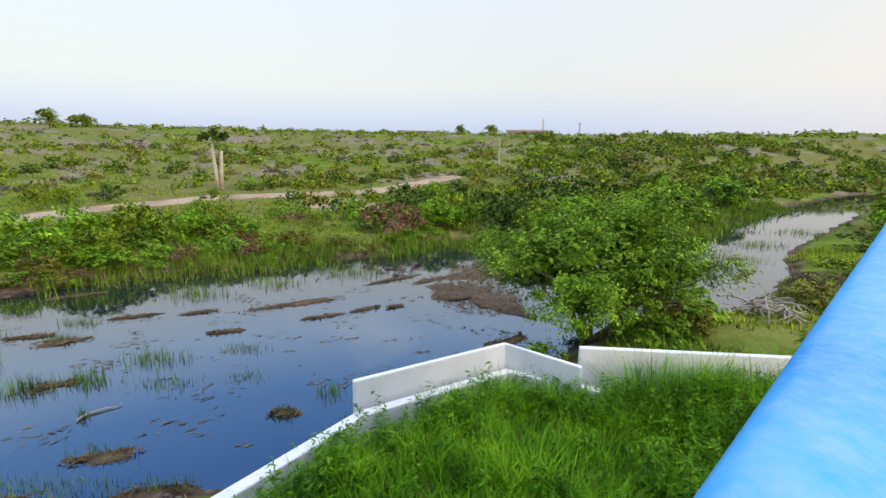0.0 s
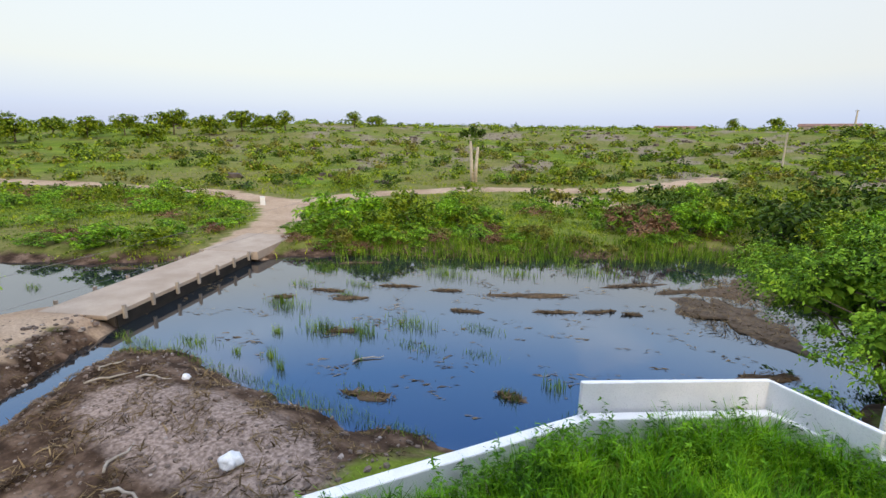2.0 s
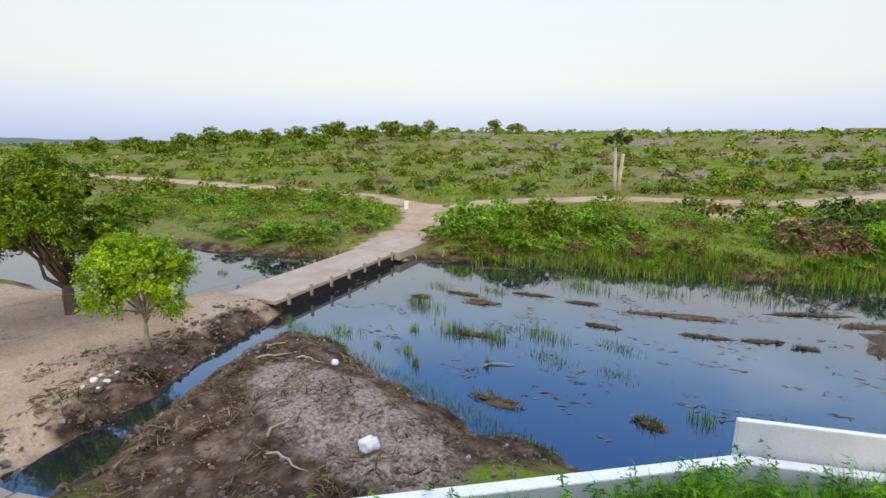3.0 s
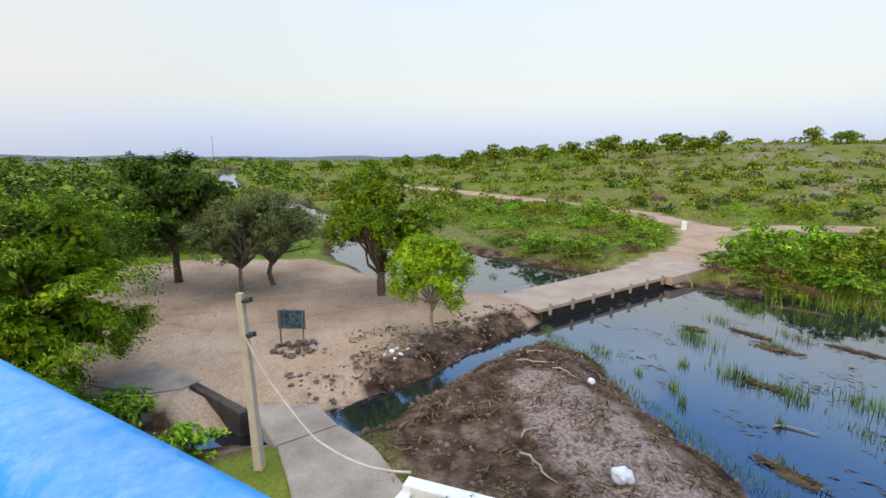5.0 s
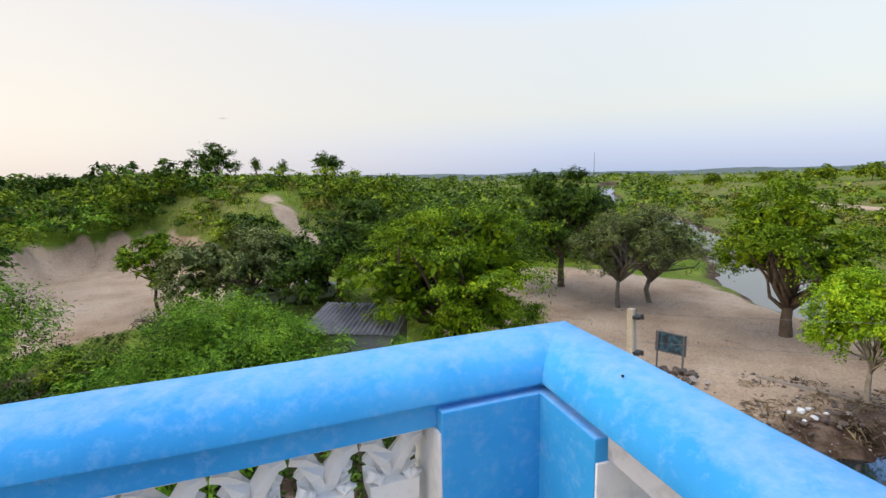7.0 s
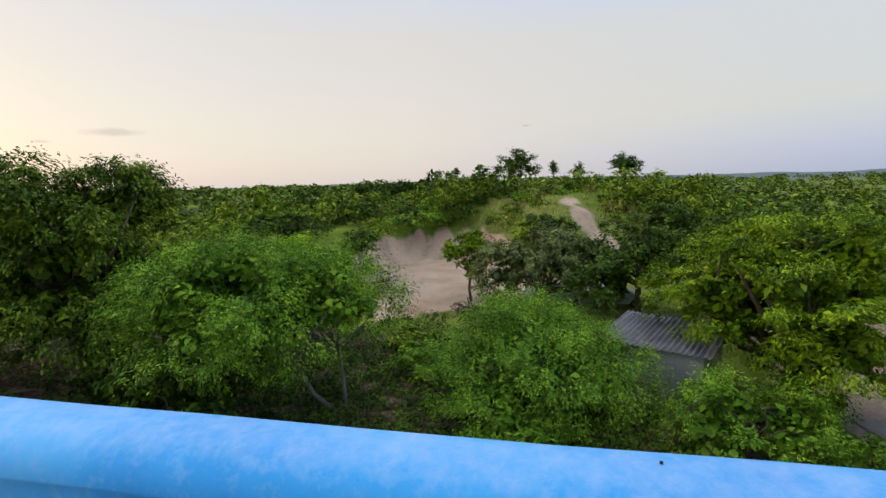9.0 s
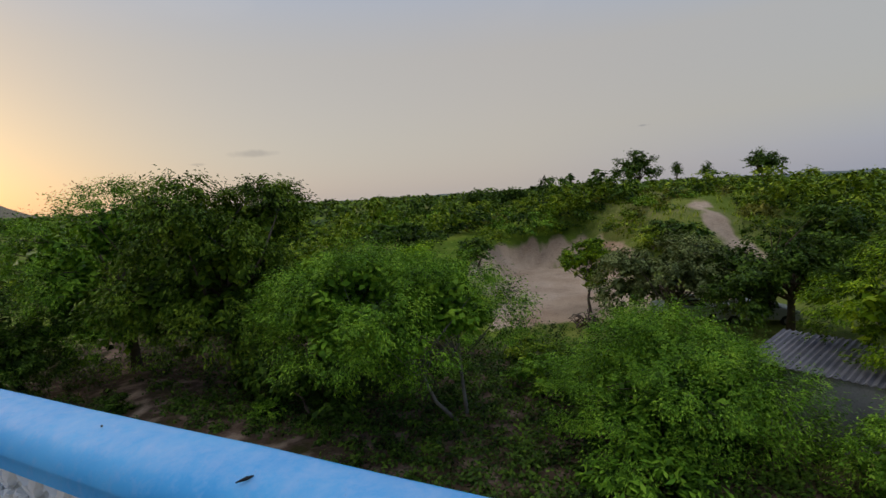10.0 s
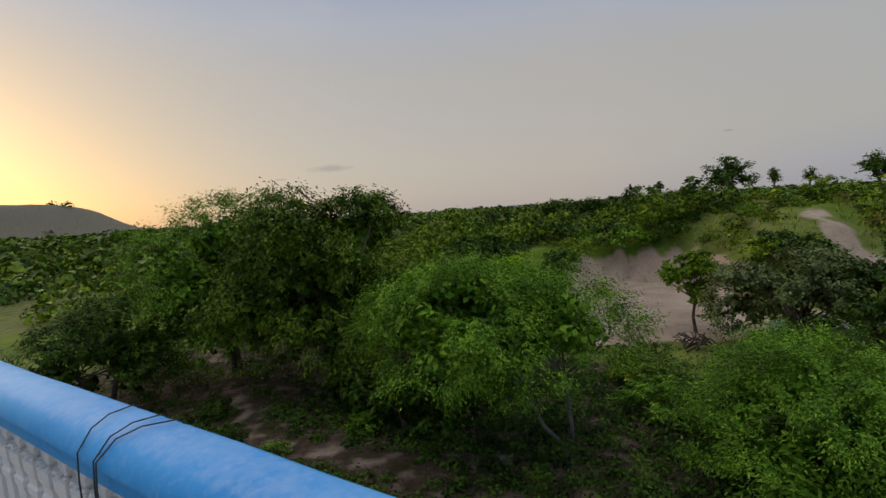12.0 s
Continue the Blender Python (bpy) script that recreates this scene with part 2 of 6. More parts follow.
GLASS_DARK = rough_mat("dark_glass", (0.015, 0.018, 0.02), (0.03, 0.03, 0.035), 2.0, 0.08, 0.0003, 60)
RUBBER = rough_mat("tyre_rubber", (0.015, 0.015, 0.015), (0.03, 0.03, 0.03), 4.0, 0.85, 0.002, 40)
FAR_WALL = rough_mat("far_wall", (0.42, 0.36, 0.32), (0.5, 0.44, 0.4), 0.3, 0.9, 0.01, 3)
FAR_ROOF = rough_mat("far_roof", (0.20, 0.11, 0.08), (0.28, 0.17, 0.13), 0.3, 0.9, 0.01, 3)


def blue_paint():
    """Glossy blue wall paint, its top paled by weather and painted-in sky sheen, with scuffs and hairline cracks."""
    m, nt, b = mat_base("blue_paint", 0.6)
    b.inputs["Specular IOR Level"].default_value = 0.22
    big, mid, fine = noise_node(nt, 1.6, 6), noise_node(nt, 34.0, 8, rough=0.7), noise_node(nt, 160, 3)
    col = ramp_node(nt, big.outputs[0], ((0.30, (0.010, 0.24, 0.60)), (0.50, (0.025, 0.32, 0.70)), (0.70, (0.09, 0.42, 0.76))))
    f = nt.nodes.new("ShaderNodeMapRange")
    f.inputs[1].default_value, f.inputs[2].default_value, f.inputs[4].default_value = 0.50, 0.66, 0.5
    nt.links.new(mid.outputs[0], f.inputs[0])
    col = mix_col(nt, f.outputs[0], col, (0.17, 0.40, 0.72))
    col = mix_col(nt, 0.03, col, (0.42, 0.52, 0.70))
    g = nt.nodes.new("ShaderNodeMapRange")
    g.inputs[1].default_value, g.inputs[2].default_value, g.inputs[4].default_value = 0.66, 0.74, 0.5
    nt.links.new(fine.outputs[0], g.inputs[0])
    col = mix_col(nt, g.outputs[0], col, (0.02, 0.16, 0.45))
    # the flat top is bleached and chalky, sky sheen painted in, with a ragged edge
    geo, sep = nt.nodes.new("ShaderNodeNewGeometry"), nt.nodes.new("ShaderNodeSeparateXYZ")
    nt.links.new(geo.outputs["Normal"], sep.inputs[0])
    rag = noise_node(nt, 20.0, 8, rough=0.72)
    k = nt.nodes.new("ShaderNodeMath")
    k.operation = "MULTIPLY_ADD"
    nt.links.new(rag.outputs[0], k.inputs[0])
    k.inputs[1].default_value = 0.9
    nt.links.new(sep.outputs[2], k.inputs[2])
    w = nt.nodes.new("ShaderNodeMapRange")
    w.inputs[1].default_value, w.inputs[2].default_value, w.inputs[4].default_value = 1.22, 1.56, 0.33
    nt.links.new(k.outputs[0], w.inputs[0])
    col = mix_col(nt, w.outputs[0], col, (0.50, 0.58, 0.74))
    nt.links.new(col, b.inputs["Base Color"])
    bump(nt, b, mid.outputs[0], 0.3, 0.003)
    return m


BLUE = blue_paint()
# whitewash greyed, so the inner fascia's shade sits in the colour
SHADE_WASH = rough_mat("shaded_whitewash", (0.34, 0.36, 0.40), (0.44, 0.45, 0.48), 2.0, 0.8, 0.003, 30)
# stained concrete taken near black, with the causeway's shade in its colour
SHADE_CONC = rough_mat("shade_black_concrete", (0.010, 0.009, 0.008), (0.028, 0.024, 0.02), 1.5, 0.9, 0.008, 20)


def water_mat():
    m, nt, b = mat_base("river_water", 0.04)
    n = noise_node(nt, 0.25, 3)
    col = ramp_node(nt, n.outputs[0], ((0.3, (0.008, 0.014, 0.022)), (0.7, (0.016, 0.020, 0.022))))
    nt.links.new(col, b.inputs["Base Color"])
    b.inputs["IOR"].default_value = 2.1
    b.inputs["Specular IOR Level"].default_value = 1.0
    w = noise_node(nt, 2.2, 3)
    bump(nt, b, w.outputs[0], 0.05, 0.02)
    return m


WATER = water_mat()


# ---------------------------------------------------------------- mesh helpers
def mesh_from(name, verts, faces, material, smooth=False):
    me = bpy.data.meshes.new(name)
    me.from_pydata([tuple(v) for v in verts], [], [tuple(f) for f in faces])
    me.materials.append(material)
    if smooth:
        me.polygons.foreach_set("use_smooth", np.ones(len(me.polygons), dtype=bool))
    me.update()
    return me


def quick_mesh(name, verts, quads, material):
    """A mesh out of arrays: verts n x 3, quads m x 4."""
    me = bpy.data.meshes.new(name)
    verts, quads = np.asarray(verts, np.float32), np.asarray(quads, np.int32)
    me.vertices.add(len(verts))
    me.vertices.foreach_set("co", verts.ravel())
    k = quads.shape[1]
    me.loops.add(quads.size)
    me.loops.foreach_set("vertex_index", quads.ravel())
    me.polygons.add(len(quads))
    me.polygons.foreach_set("loop_start", np.arange(0, quads.size, k, dtype=np.int32))
    me.materials.append(material)
    me.update(calc_edges=True)
    return me


def bm_mesh(name, bm, material, smooth=False):
    me = bpy.data.meshes.new(name)
    bmesh.ops.recalc_face_normals(bm, faces=bm.faces)
    bm.to_mesh(me)
    bm.free()
    me.materials.append(material)
    if smooth:
        me.polygons.foreach_set("use_smooth", np.ones(len(me.polygons), dtype=bool))
    return me


def part(name, bm, material, parent, label="", smooth=False):
    ob = new(name, bm if isinstance(bm, bpy.types.Mesh) else bm_mesh(name, bm, material, smooth))
    ob.parent = parent
    return tagged(ob, label)


def thing(name, place=(0, 0, 0), rz=0.0, label="", category="", group="", kind=""):
    ob = new(name)
    ob.empty_display_size = 0.2
    ob.matrix_basis = pose(*place, 0, 0, rz)
    return tagged(ob, label, category, group, kind)


def box(bm, lo, hi, bevel=0.0, m=None):
    """A box between two corners, with its edges bevelled."""
    c = [(a + b) / 2 for a, b in zip(lo, hi)]
    s = [abs(b - a) for a, b in zip(lo, hi)]
    mm = Matrix.Translation(c) @ Matrix.Diagonal((*s, 1))
    r = bmesh.ops.create_cube(bm, size=1, matrix=(m @ mm) if m else mm)
    if bevel:
        es = list({e for v in r["verts"] for e in v.link_edges})
        bmesh.ops.bevel(bm, geom=es, offset=bevel, segments=2, affect="EDGES", profile=0.6)
    return r


def tube_arrays(pts, radii, sides=7):
    """Vertices and quads of a tapered tube along points."""
    pts = [Vector(p) for p in pts]
    V, F = [], []
    up = Vector((0.31, 0.17, 0.93))
    for i, p in enumerate(pts):
        d = (pts[min(i + 1, len(pts) - 1)] - pts[max(i - 1, 0)]).normalized()
        a = d.cross(up)
        a = a.normalized() if a.length > 1e-3 else d.orthogonal().normalized()
        b = d.cross(a)
        for k in range(sides):
            t = 2 * math.pi * k / sides
            V.append(p + (a * math.cos(t) + b * math.sin(t)) * radii[i])
    for i in range(len(pts) - 1):
        for k in range(sides):
            k2 = (k + 1) % sides
            F.append((i * sides + k, i * sides + k2, (i + 1) * sides + k2, (i + 1) * sides + k))
    n = (len(pts) - 1) * sides
    V += [pts[0], pts[-1]]
    for k in range(sides):
        k2 = (k + 1) % sides
        F.append((len(V) - 2, k2, k, k))
        F.append((len(V) - 1, n + k, n + k2, n + k2))
    return V, [tuple(dict.fromkeys(f)) for f in F]


def join_arrays(chunks):
    V, F = [], []
    for v, f in chunks:
        o = len(V)
        V += list(v)
        F += [tuple(i + o for i in q) for q in f]
    return V, F


def leaf_quads(pos, nrm, size, rng, ratio=0.5, axis=None):
    """Folded leaf blades at the places pos facing nrm; size is the length of each."""
    n = len(pos)
    nrm = nrm / np.maximum(np.linalg.norm(nrm, axis=1, keepdims=True), 1e-6)
    ax = rng.normal(size=(n, 3)) if axis is None else axis + 0.35 * rng.normal(size=(n, 3))
    ax -= nrm * np.sum(ax * nrm, axis=1, keepdims=True)
    ax /= np.maximum(np.linalg.norm(ax, axis=1, keepdims=True), 1e-6)
    sd = np.cross(nrm, ax)
    L = np.asarray(size).reshape(-1, 1) * (0.6 + 0.8 * rng.random((n, 1)))
    W = L * ratio
    v = np.empty((n, 4, 3))
    v[:, 0] = pos - ax * L * 0.5
    v[:, 1] = pos - sd * W * 0.5 + nrm * W * 0.18
    v[:, 2] = pos + ax * L * 0.5 - nrm * L * 0.10
    v[:, 3] = pos + sd * W * 0.5 + nrm * W * 0.18
    return v.reshape(-1, 3)


def crown_arrays(rng, rx, ry, rz, clumps, leaves, leaf, ratio=0.5, clump=0.26, droop=0.2, flat=0.75, core=0.16):
    """Leaves of a crown about the origin: lobes of uneven size, clumps of twigs on each lobe, leaves on each clump."""
    n = max(9, int(clumps / 12))
    i = np.arange(n)
    zz = 1 - 1.75 * (i + 0.5) / n
    th = i * 2.39996 + rng.random() * 6.283
    d = np.stack([np.sqrt(np.maximum(1 - zz * zz, 0)) * np.cos(th), np.sqrt(np.maximum(1 - zz * zz, 0)) * np.sin(th), zz], 1) + 0.14 * rng.normal(size=(n, 3))
    size = 0.30 + 0.18 * rng.random((n, 1))
    lobe = d * (0.95 - size) * (0.8 + 0.2 * rng.random((n, 1)))
    ids = rng.integers(0, n, clumps)
    c = rng.normal(size=(clumps, 3))
    c /= np.linalg.norm(c, axis=1, keepdims=True)
    c = c + 0.85 * d[ids] + np.array([0, 0, 0.45])
    c /= np.linalg.norm(c, axis=1, keepdims=True)
    cen = (lobe[ids] + c * size[ids] * (0.75 + 0.3 * rng.random((clumps, 1)))) * np.array([rx, ry, rz])
    rc = clump * (rx * ry * rz) ** (1 / 3) * (0.5 + 0.9 * rng.random((clumps, 1)))
    # sprays of leaves along twigs that leave each clump outwards
    k = 6
    tw = rng.normal(size=(clumps, k, 3)) * 0.75 + c[:, None] * 0.8 + np.array([0, 0, 0.35 - droop * 0.5])
    tw /= np.linalg.norm(tw, axis=2, keepdims=True)
    inner = int(leaves * core)
    outer = leaves - inner
    ids, jd = rng.integers(0, clumps, outer), rng.integers(0, k, outer)
    o = tw[ids, jd]
    u = 0.25 + 0.95 * rng.random((outer, 1)) ** 0.7
    bend = np.array([0, 0, -0.35 * droop]) * u * u
    pos = cen[ids] + (o * u + bend + 0.20 * rng.normal(size=(outer, 3))) * rc[ids] * np.array([1, 1, flat])
    nrm = o * 0.45 + np.array([0, 0, 0.75]) + 0.45 * rng.normal(size=(outer, 3))
    ax = o * np.array([1, 1, 0.5]) - np.array([0, 0, droop])
    out = [leaf_quads(pos, nrm, leaf, rng, ratio, ax)]
    if inner:
        # larger leaves added inside the clumps to block light and darken the crown
        ids = rng.integers(0, clumps, inner)
        o = rng.normal(size=(inner, 3))
        o /= np.linalg.norm(o, axis=1, keepdims=True)
        back = (0.45 + 0.38 * rng.random((inner, 1)))
        pos = cen[ids] * back + o * rc[ids] * 0.5 * rng.random((inner, 1))
        size_in = np.minimum(leaf * 2.6, 0.7 * rc[ids][:, 0])
        out.append(leaf_quads(pos, o + np.array([0, 0, 0.8]), size_in, rng, 0.6))
    return np.concatenate(out), cen


def quads_for(v):
    return np.arange(len(v)).reshape(-1, 4)


def blades(rng, base, height, width, lean=0.35, seg=3):
    """Tapering, bowed blades of grass; base n x 3, height n."""
    n = len(base)
    az = rng.random(n) * 6.283
    d = np.stack([np.cos(az), np.sin(az), np.zeros(n)], 1)
    s = np.stack([-np.sin(az), np.cos(az), np.zeros(n)], 1)
    bow = (lean * (0.3 + rng.random(n)) * height)[:, None]
    H = height[:, None]
    rows = []
    for k in range(seg + 1):
        t = k / seg
        c = base + d * bow * t * t + np.array([0, 0, 1.0]) * H * (t - 0.25 * t * t * (bow / np.maximum(H, 1e-3)))
        w = width * (1 - 0.9 * t) * (0.7 + 0.6 * rng.random((n, 1)))
        rows += [c - s * w, c + s * w]
    v = np.stack(rows, 1).reshape(-1, 3)
    m = 2 * (seg + 1)
    q = np.array([(2 * k, 2 * k + 1, 2 * k + 3, 2 * k + 2) for k in range(seg)])
    return v, (q[None] + (np.arange(n) * m)[:, None, None]).reshape(-1, 4)


# ---------------------------------------------------------------- the lie of the land
def smooth(a, b, x):
    t = np.clip((x - a) / (b - a), 0, 1)
    return t * t * (3 - 2 * t)


def line_dist(x, y, pts, closed=False):
    best = np.full(np.shape(x), 1e9)
    pts = list(pts) + ([pts[0]] if closed else [])
    for (ax, ay), (bx, by) in zip(pts[:-1], pts[1:]):
        dx, dy = bx - ax, by - ay
        t = np.clip(((x - ax) * dx + (y - ay) * dy) / (dx * dx + dy * dy), 0, 1)
        best = np.minimum(best, np.hypot(x - ax - t * dx, y - ay - t * dy))
    return best


def poly_dist(x, y, pts):
    """Distance from a closed outline, negative inside it."""
    inside = np.zeros(np.shape(x), bool)
    n = len(pts)
    for i in range(n):
        (ax, ay), (bx, by) = pts[i], pts[(i + 1) % n]
        if ay != by:
            inside ^= ((ay > y) != (by > y)) & (x < (bx - ax) * (y - ay) / (by - ay) + ax)
    d = line_dist(x, y, pts, True)
    return np.where(inside, -d, d)


RIVER = [(-6, 11.2), (-11.5, 11.0), (-18.3, 11.2), (-21, 11.1), (-22.3, 11.2), (-24.3, 11.9), (-26.8, 11.5), (-29.3, 9.2), (-34.9, 4.6), (-42, 1.5), (-60, 1.2), (-100, -8.6), (-200, -35.5),
         (-420, -70), (-420, -60), (-200, -30.5), (-100, -5), (-60, 5), (-43, 12.5), (-36.3, 15.6), (-32.5, 18.8), (-29, 21.5), (-27, 22.5), (-26, 25),
         (-19.6, 30), (-13, 32.2), (-9.8, 35.5), (-3, 38), (1.7, 43.5), (4.6, 38), (12, 40), (24.5, 46), (35, 57), (55, 76), (82, 98), (170, 150),
         (170, 140), (60, 69.5), (31, 43), (23.4, 32.5), (17, 26), (11, 25), (7, 22.5), (4, 18), (0, 14.6), (-3.5, 11.8)]
STREAM = [(-22.9, 10.6), (-20.7, 10), (-18.9, 6.8), (-17.5, 4.4), (-14.8, 1.2), (-14.4, -0.6), (-14.8, -4.4), (-15.3, -4.6), (-15.6, -0.9), (-16.5, 1.5), (-17.9, 4.1), (-19.8, 6.4), (-21.3, 8.4)]
YARD = [(-8.9, 1.0), (-1.9, 10.8), (2.1, 13.4), (4.3, 12.2), (16, 12.9), (16, 4), (4, -10), (-3, -3.2)]
SANDY = [(-12, -1.5), (-15.2, -0.6), (-18.5, 1.6), (-20.2, 4.2), (-23, 8.4), (-22.4, 10.6), (-27, 10), (-31.4, 4.6), (-39, -0.5), (-41, -8), (-39, -15), (-27, -17), (-19.5, -11), (-16.5, -6), (-15, -3.2)]
PIT = [(-10, -29), (-19, -27), (-25, -24), (-28, -29), (-25, -36), (-27, -46), (-22, -50), (-16, -42), (-13, -35)]
ROAD_W = [(-28.6, 21.5), (-36, 33.5), (-46, 43), (-60, 44), (-80, 39), (-112, 28), (-170, 12)]
ROAD_E = [(-44, 44), (-41, 55), (-32, 69), (-22, 74), (-13, 79), (-6, 89), (2, 102)]
TRAIL = [(0.5, -17.5), (3.0, -19.6), (6.3, -21.4), (8.8, -26.8), (12.2, -35), (16, -43), (21, -56)]
KNOLL_PATH = [(-33, -25), (-35.5, -31), (-34.5, -36), (-38, -42)]
WATER_Z = -0.6


def ripple(x, y, s, seed):
    """Smooth uneven field from -1 to 1 with features of size s."""
    r = np.random.default_rng(seed)
    v = np.zeros(np.shape(x))
    for k in range(9):
        a, f, p = r.random() * 6.283, (0.6 + 1.3 * r.random()) * 6.283 / s, r.random() * 6.283
        v += np.sin((x * np.cos(a) + y * np.sin(a)) * f + p + 1.3 * np.sin((x * np.sin(a) - y * np.cos(a)) * f * 0.7 + p * 2))
    return v / 5.0


def land(x, y):
    """Height of the ground."""
    x, y = np.asarray(x, float), np.asarray(y, float)
    r = np.hypot(x, y)
    az = np.degrees(np.arctan2(-x, y))
    az360 = np.where(az < -110, az + 360, az)
    north = np.where(az360 > 0, smooth(100, 42, az360), smooth(-105, -75, az360))
    south = smooth(112, 135, az360) * smooth(262, 235, az360)
    z = 0.12 + 0.07 * ripple(x, y, 9, 1) + 0.035 * ripple(x, y, 2.6, 2)
    reach = smooth(1, 60, poly_dist(x, y, RIVER))
    z = z + north * reach * (smooth(55, 300, r) * 15.5 + smooth(40, 70, r) * 0.6) + smooth(70, 200, r) * 0.9 * ripple(x, y, 48, 3)
    z = z + south * smooth(60, 170, r) * 6.6 + smooth(112, 95, az360) * smooth(80, 100, az360) * smooth(150, 600, r) * 3
    dp = poly_dist(x, y, PIT)
    rough = 1 + 0.09 * ripple(x, y, 12, 14) + 0.03 * ripple(x, y, 3.5, 15)
    z = z + 4.3 * rough * np.exp(-(((x + 42) / 22) ** 2 + ((y + 50) / 19) ** 2)) * smooth(0.5, 7, dp)
    z = z + 2.5 * rough * smooth(0.2, 2.2, dp + 0.5 * ripple(x, y, 4, 4)) * smooth(-33, -38, y) * smooth(0, -8, x) * smooth(110, 60, r)
    # the long hill far off in the south-east
    z = z + 35 * smooth(1.0, 0.3, np.hypot((x - 372) / 150, (y + 560) / 90)) + 10 * smooth(1.0, 0.0, np.hypot((x - 500) / 260, (y + 560) / 120))
    # low far ridges
    z = z + smooth(900, 1700, r) * (9 + 6 * ripple(x, y, 500, 5))
    dr = poly_dist(x, y, RIVER) + 0.55 * ripple(x, y, 5, 6) + 0.2 * ripple(x, y, 1.7, 7)
    ds = poly_dist(x, y, STREAM) + 0.22 * ripple(x, y, 2.4, 8)
    bank = smooth(3.2, -1.6, dr)
    z = z * (1 - bank) + bank * -1.25
    bank = smooth(1.5, -0.7, ds)
    z = z * (1 - bank) + bank * -1.15
    road = smooth(3.2, 1.9, line_dist(x, y, [(-24.6, 8.8), (-23.4, 6.0)]))
    z = z * (1 - road) + road * 0.15
    span = smooth(2.6, 1.8, line_dist(x, y, [(-25.1, 12.6), (-28.5, 20.6)]))
    z = np.minimum(z, z * (1 - span) + span * -1.25)
    # shingle spit between the stream and the river
    z = z + 0.30 * np.exp(-(((x + 11.5) / 3.6) ** 2 + ((y - 6.8) / 2.3) ** 2))
    z = z + 0.28 * np.exp(-((line_dist(x, y, [(-47, 14.7), (-38.7, 17.6), (-33.5, 18.6)]) / 1.7) ** 2)) * smooth(0, -2, dr) * 2.6
    dy = poly_dist(x, y, YARD)
    up = smooth(-0.15, -0.75, dy)
    z = z * (1 - up) + up * (1.05 + 0.1 * ripple(x, y, 3, 9))
    return z


def near_water(x, y):
    return np.minimum(poly_dist(x, y, RIVER), poly_dist(x, y, STREAM))


def ground():
    n = 380
    u = np.linspace(-1, 1, n)
    a, b = 26.0, math.asinh(2600 / 26.0)
    gx, gy = np.meshgrid(-9 + a * np.sinh(b * u), 6 + a * np.sinh(b * u), indexing="ij")
    gz = land(gx, gy)
    v = np.stack([gx, gy, gz], -1).reshape(-1, 3)
    i = np.arange(n * n).reshape(n, n)
    q = np.stack([i[:-1, :-1], i[1:, :-1], i[1:, 1:], i[:-1, 1:]], -1).reshape(-1, 4)
    me = quick_mesh("ground", v, q, ground_mat())
    me.polygons.foreach_set("use_smooth", np.ones(len(me.polygons), dtype=bool))
    x, y = v[:, 0], v[:, 1]
    wob = ripple(x, y, 3.0, 11)
    sand = smooth(0.8, -0.8, poly_dist(x, y, SANDY) + 0.6 * wob)
    sand = np.maximum(sand, smooth(1.0, -1.0, poly_dist(x, y, PIT) + 0.8 * wob))
    sand = np.maximum(sand, smooth(2.7, 1.6, line_dist(x, y, ROAD_W) + 0.4 * wob))
    sand = np.maximum(sand, smooth(3.2, 1.4, line_dist(x, y, ROAD_E) + 0.7 * wob))
    sand = np.maximum(sand, smooth(5.0, 2.0, np.hypot(x + 44, (y - 42) * 0.9) + wob))
    sand = np.maximum(sand, 0.5 * smooth(0.8, 0.2, line_dist(x, y, TRAIL) + 0.35 * wob))
    sand = np.maximum(sand, smooth(1.7, 0.2, line_dist(x, y, KNOLL_PATH) + 0.9 * wob))
    sand = np.maximum(sand, 0.9 * smooth(8, 4, np.hypot(x + 14, y - 66) + 3 * wob))
    pit_face = smooth(1.5, 0.9, np.abs(poly_dist(x, y, PIT) - 1.0)) * smooth(-34, -38, y)
    sand = np.maximum(sand, pit_face)
    w = np.minimum(poly_dist(x, y, RIVER), poly_dist(x, y, STREAM))
    mud = smooth(2.6, 0.6, w + 0.7 * wob)
    spit = smooth(0.5, -0.8, poly_dist(x, y, [(-7.4, 4), (-6, 10.4), (-21, 10.6), (-17, 4.2), (-13.8, 1.2), (-11, 1.0)]) + 0.3 * wob)
    spit = np.maximum(spit, smooth(2.5, 1.0, np.abs(poly_dist(x, y, STREAM)) + 0.6 * wob) * smooth(-24, -22, x))
    mud = np.maximum(mud, spit)
    gravel = np.exp(-(((x + 10.6) / 3.4) ** 2 + ((y - 6.9) / 1.5) ** 2)) + 0.7 * np.exp(-(((x + 13.8) / 1.8) ** 2 + ((y - 7.0) / 1.2) ** 2))
    # dark mud colour under the thicket stands in for the shade there
    thicket = smooth(2.5, -2.5, poly_dist(x, y, [(-14, -8), (-9, -5), (-3, -4), (4, -9), (16, -16), (22, -30), (14, -42), (-2, -34), (-12, -24)]) + 1.5 * wob)
    mud = np.maximum(mud, 0.7 * thicket)
    r = np.hypot(x, y)
    stony_or_hazy = smooth(-0.05, 0.5, ripple(x, y, 34, 12) + 0.4 * ripple(x, y, 11, 13)) * smooth(75, 110, r) * smooth(70, 30, np.degrees(np.arctan2(-x, y))) * (y > 0)
    # the far hill borrows the rock greys in place of haze
    stony_or_hazy = np.maximum(stony_or_hazy, smooth(1.15, 0.7, np.hypot((x - 372) / 150, (y + 560) / 90)))
    # mask for distance haze that is painted into the ground colour
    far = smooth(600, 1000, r)
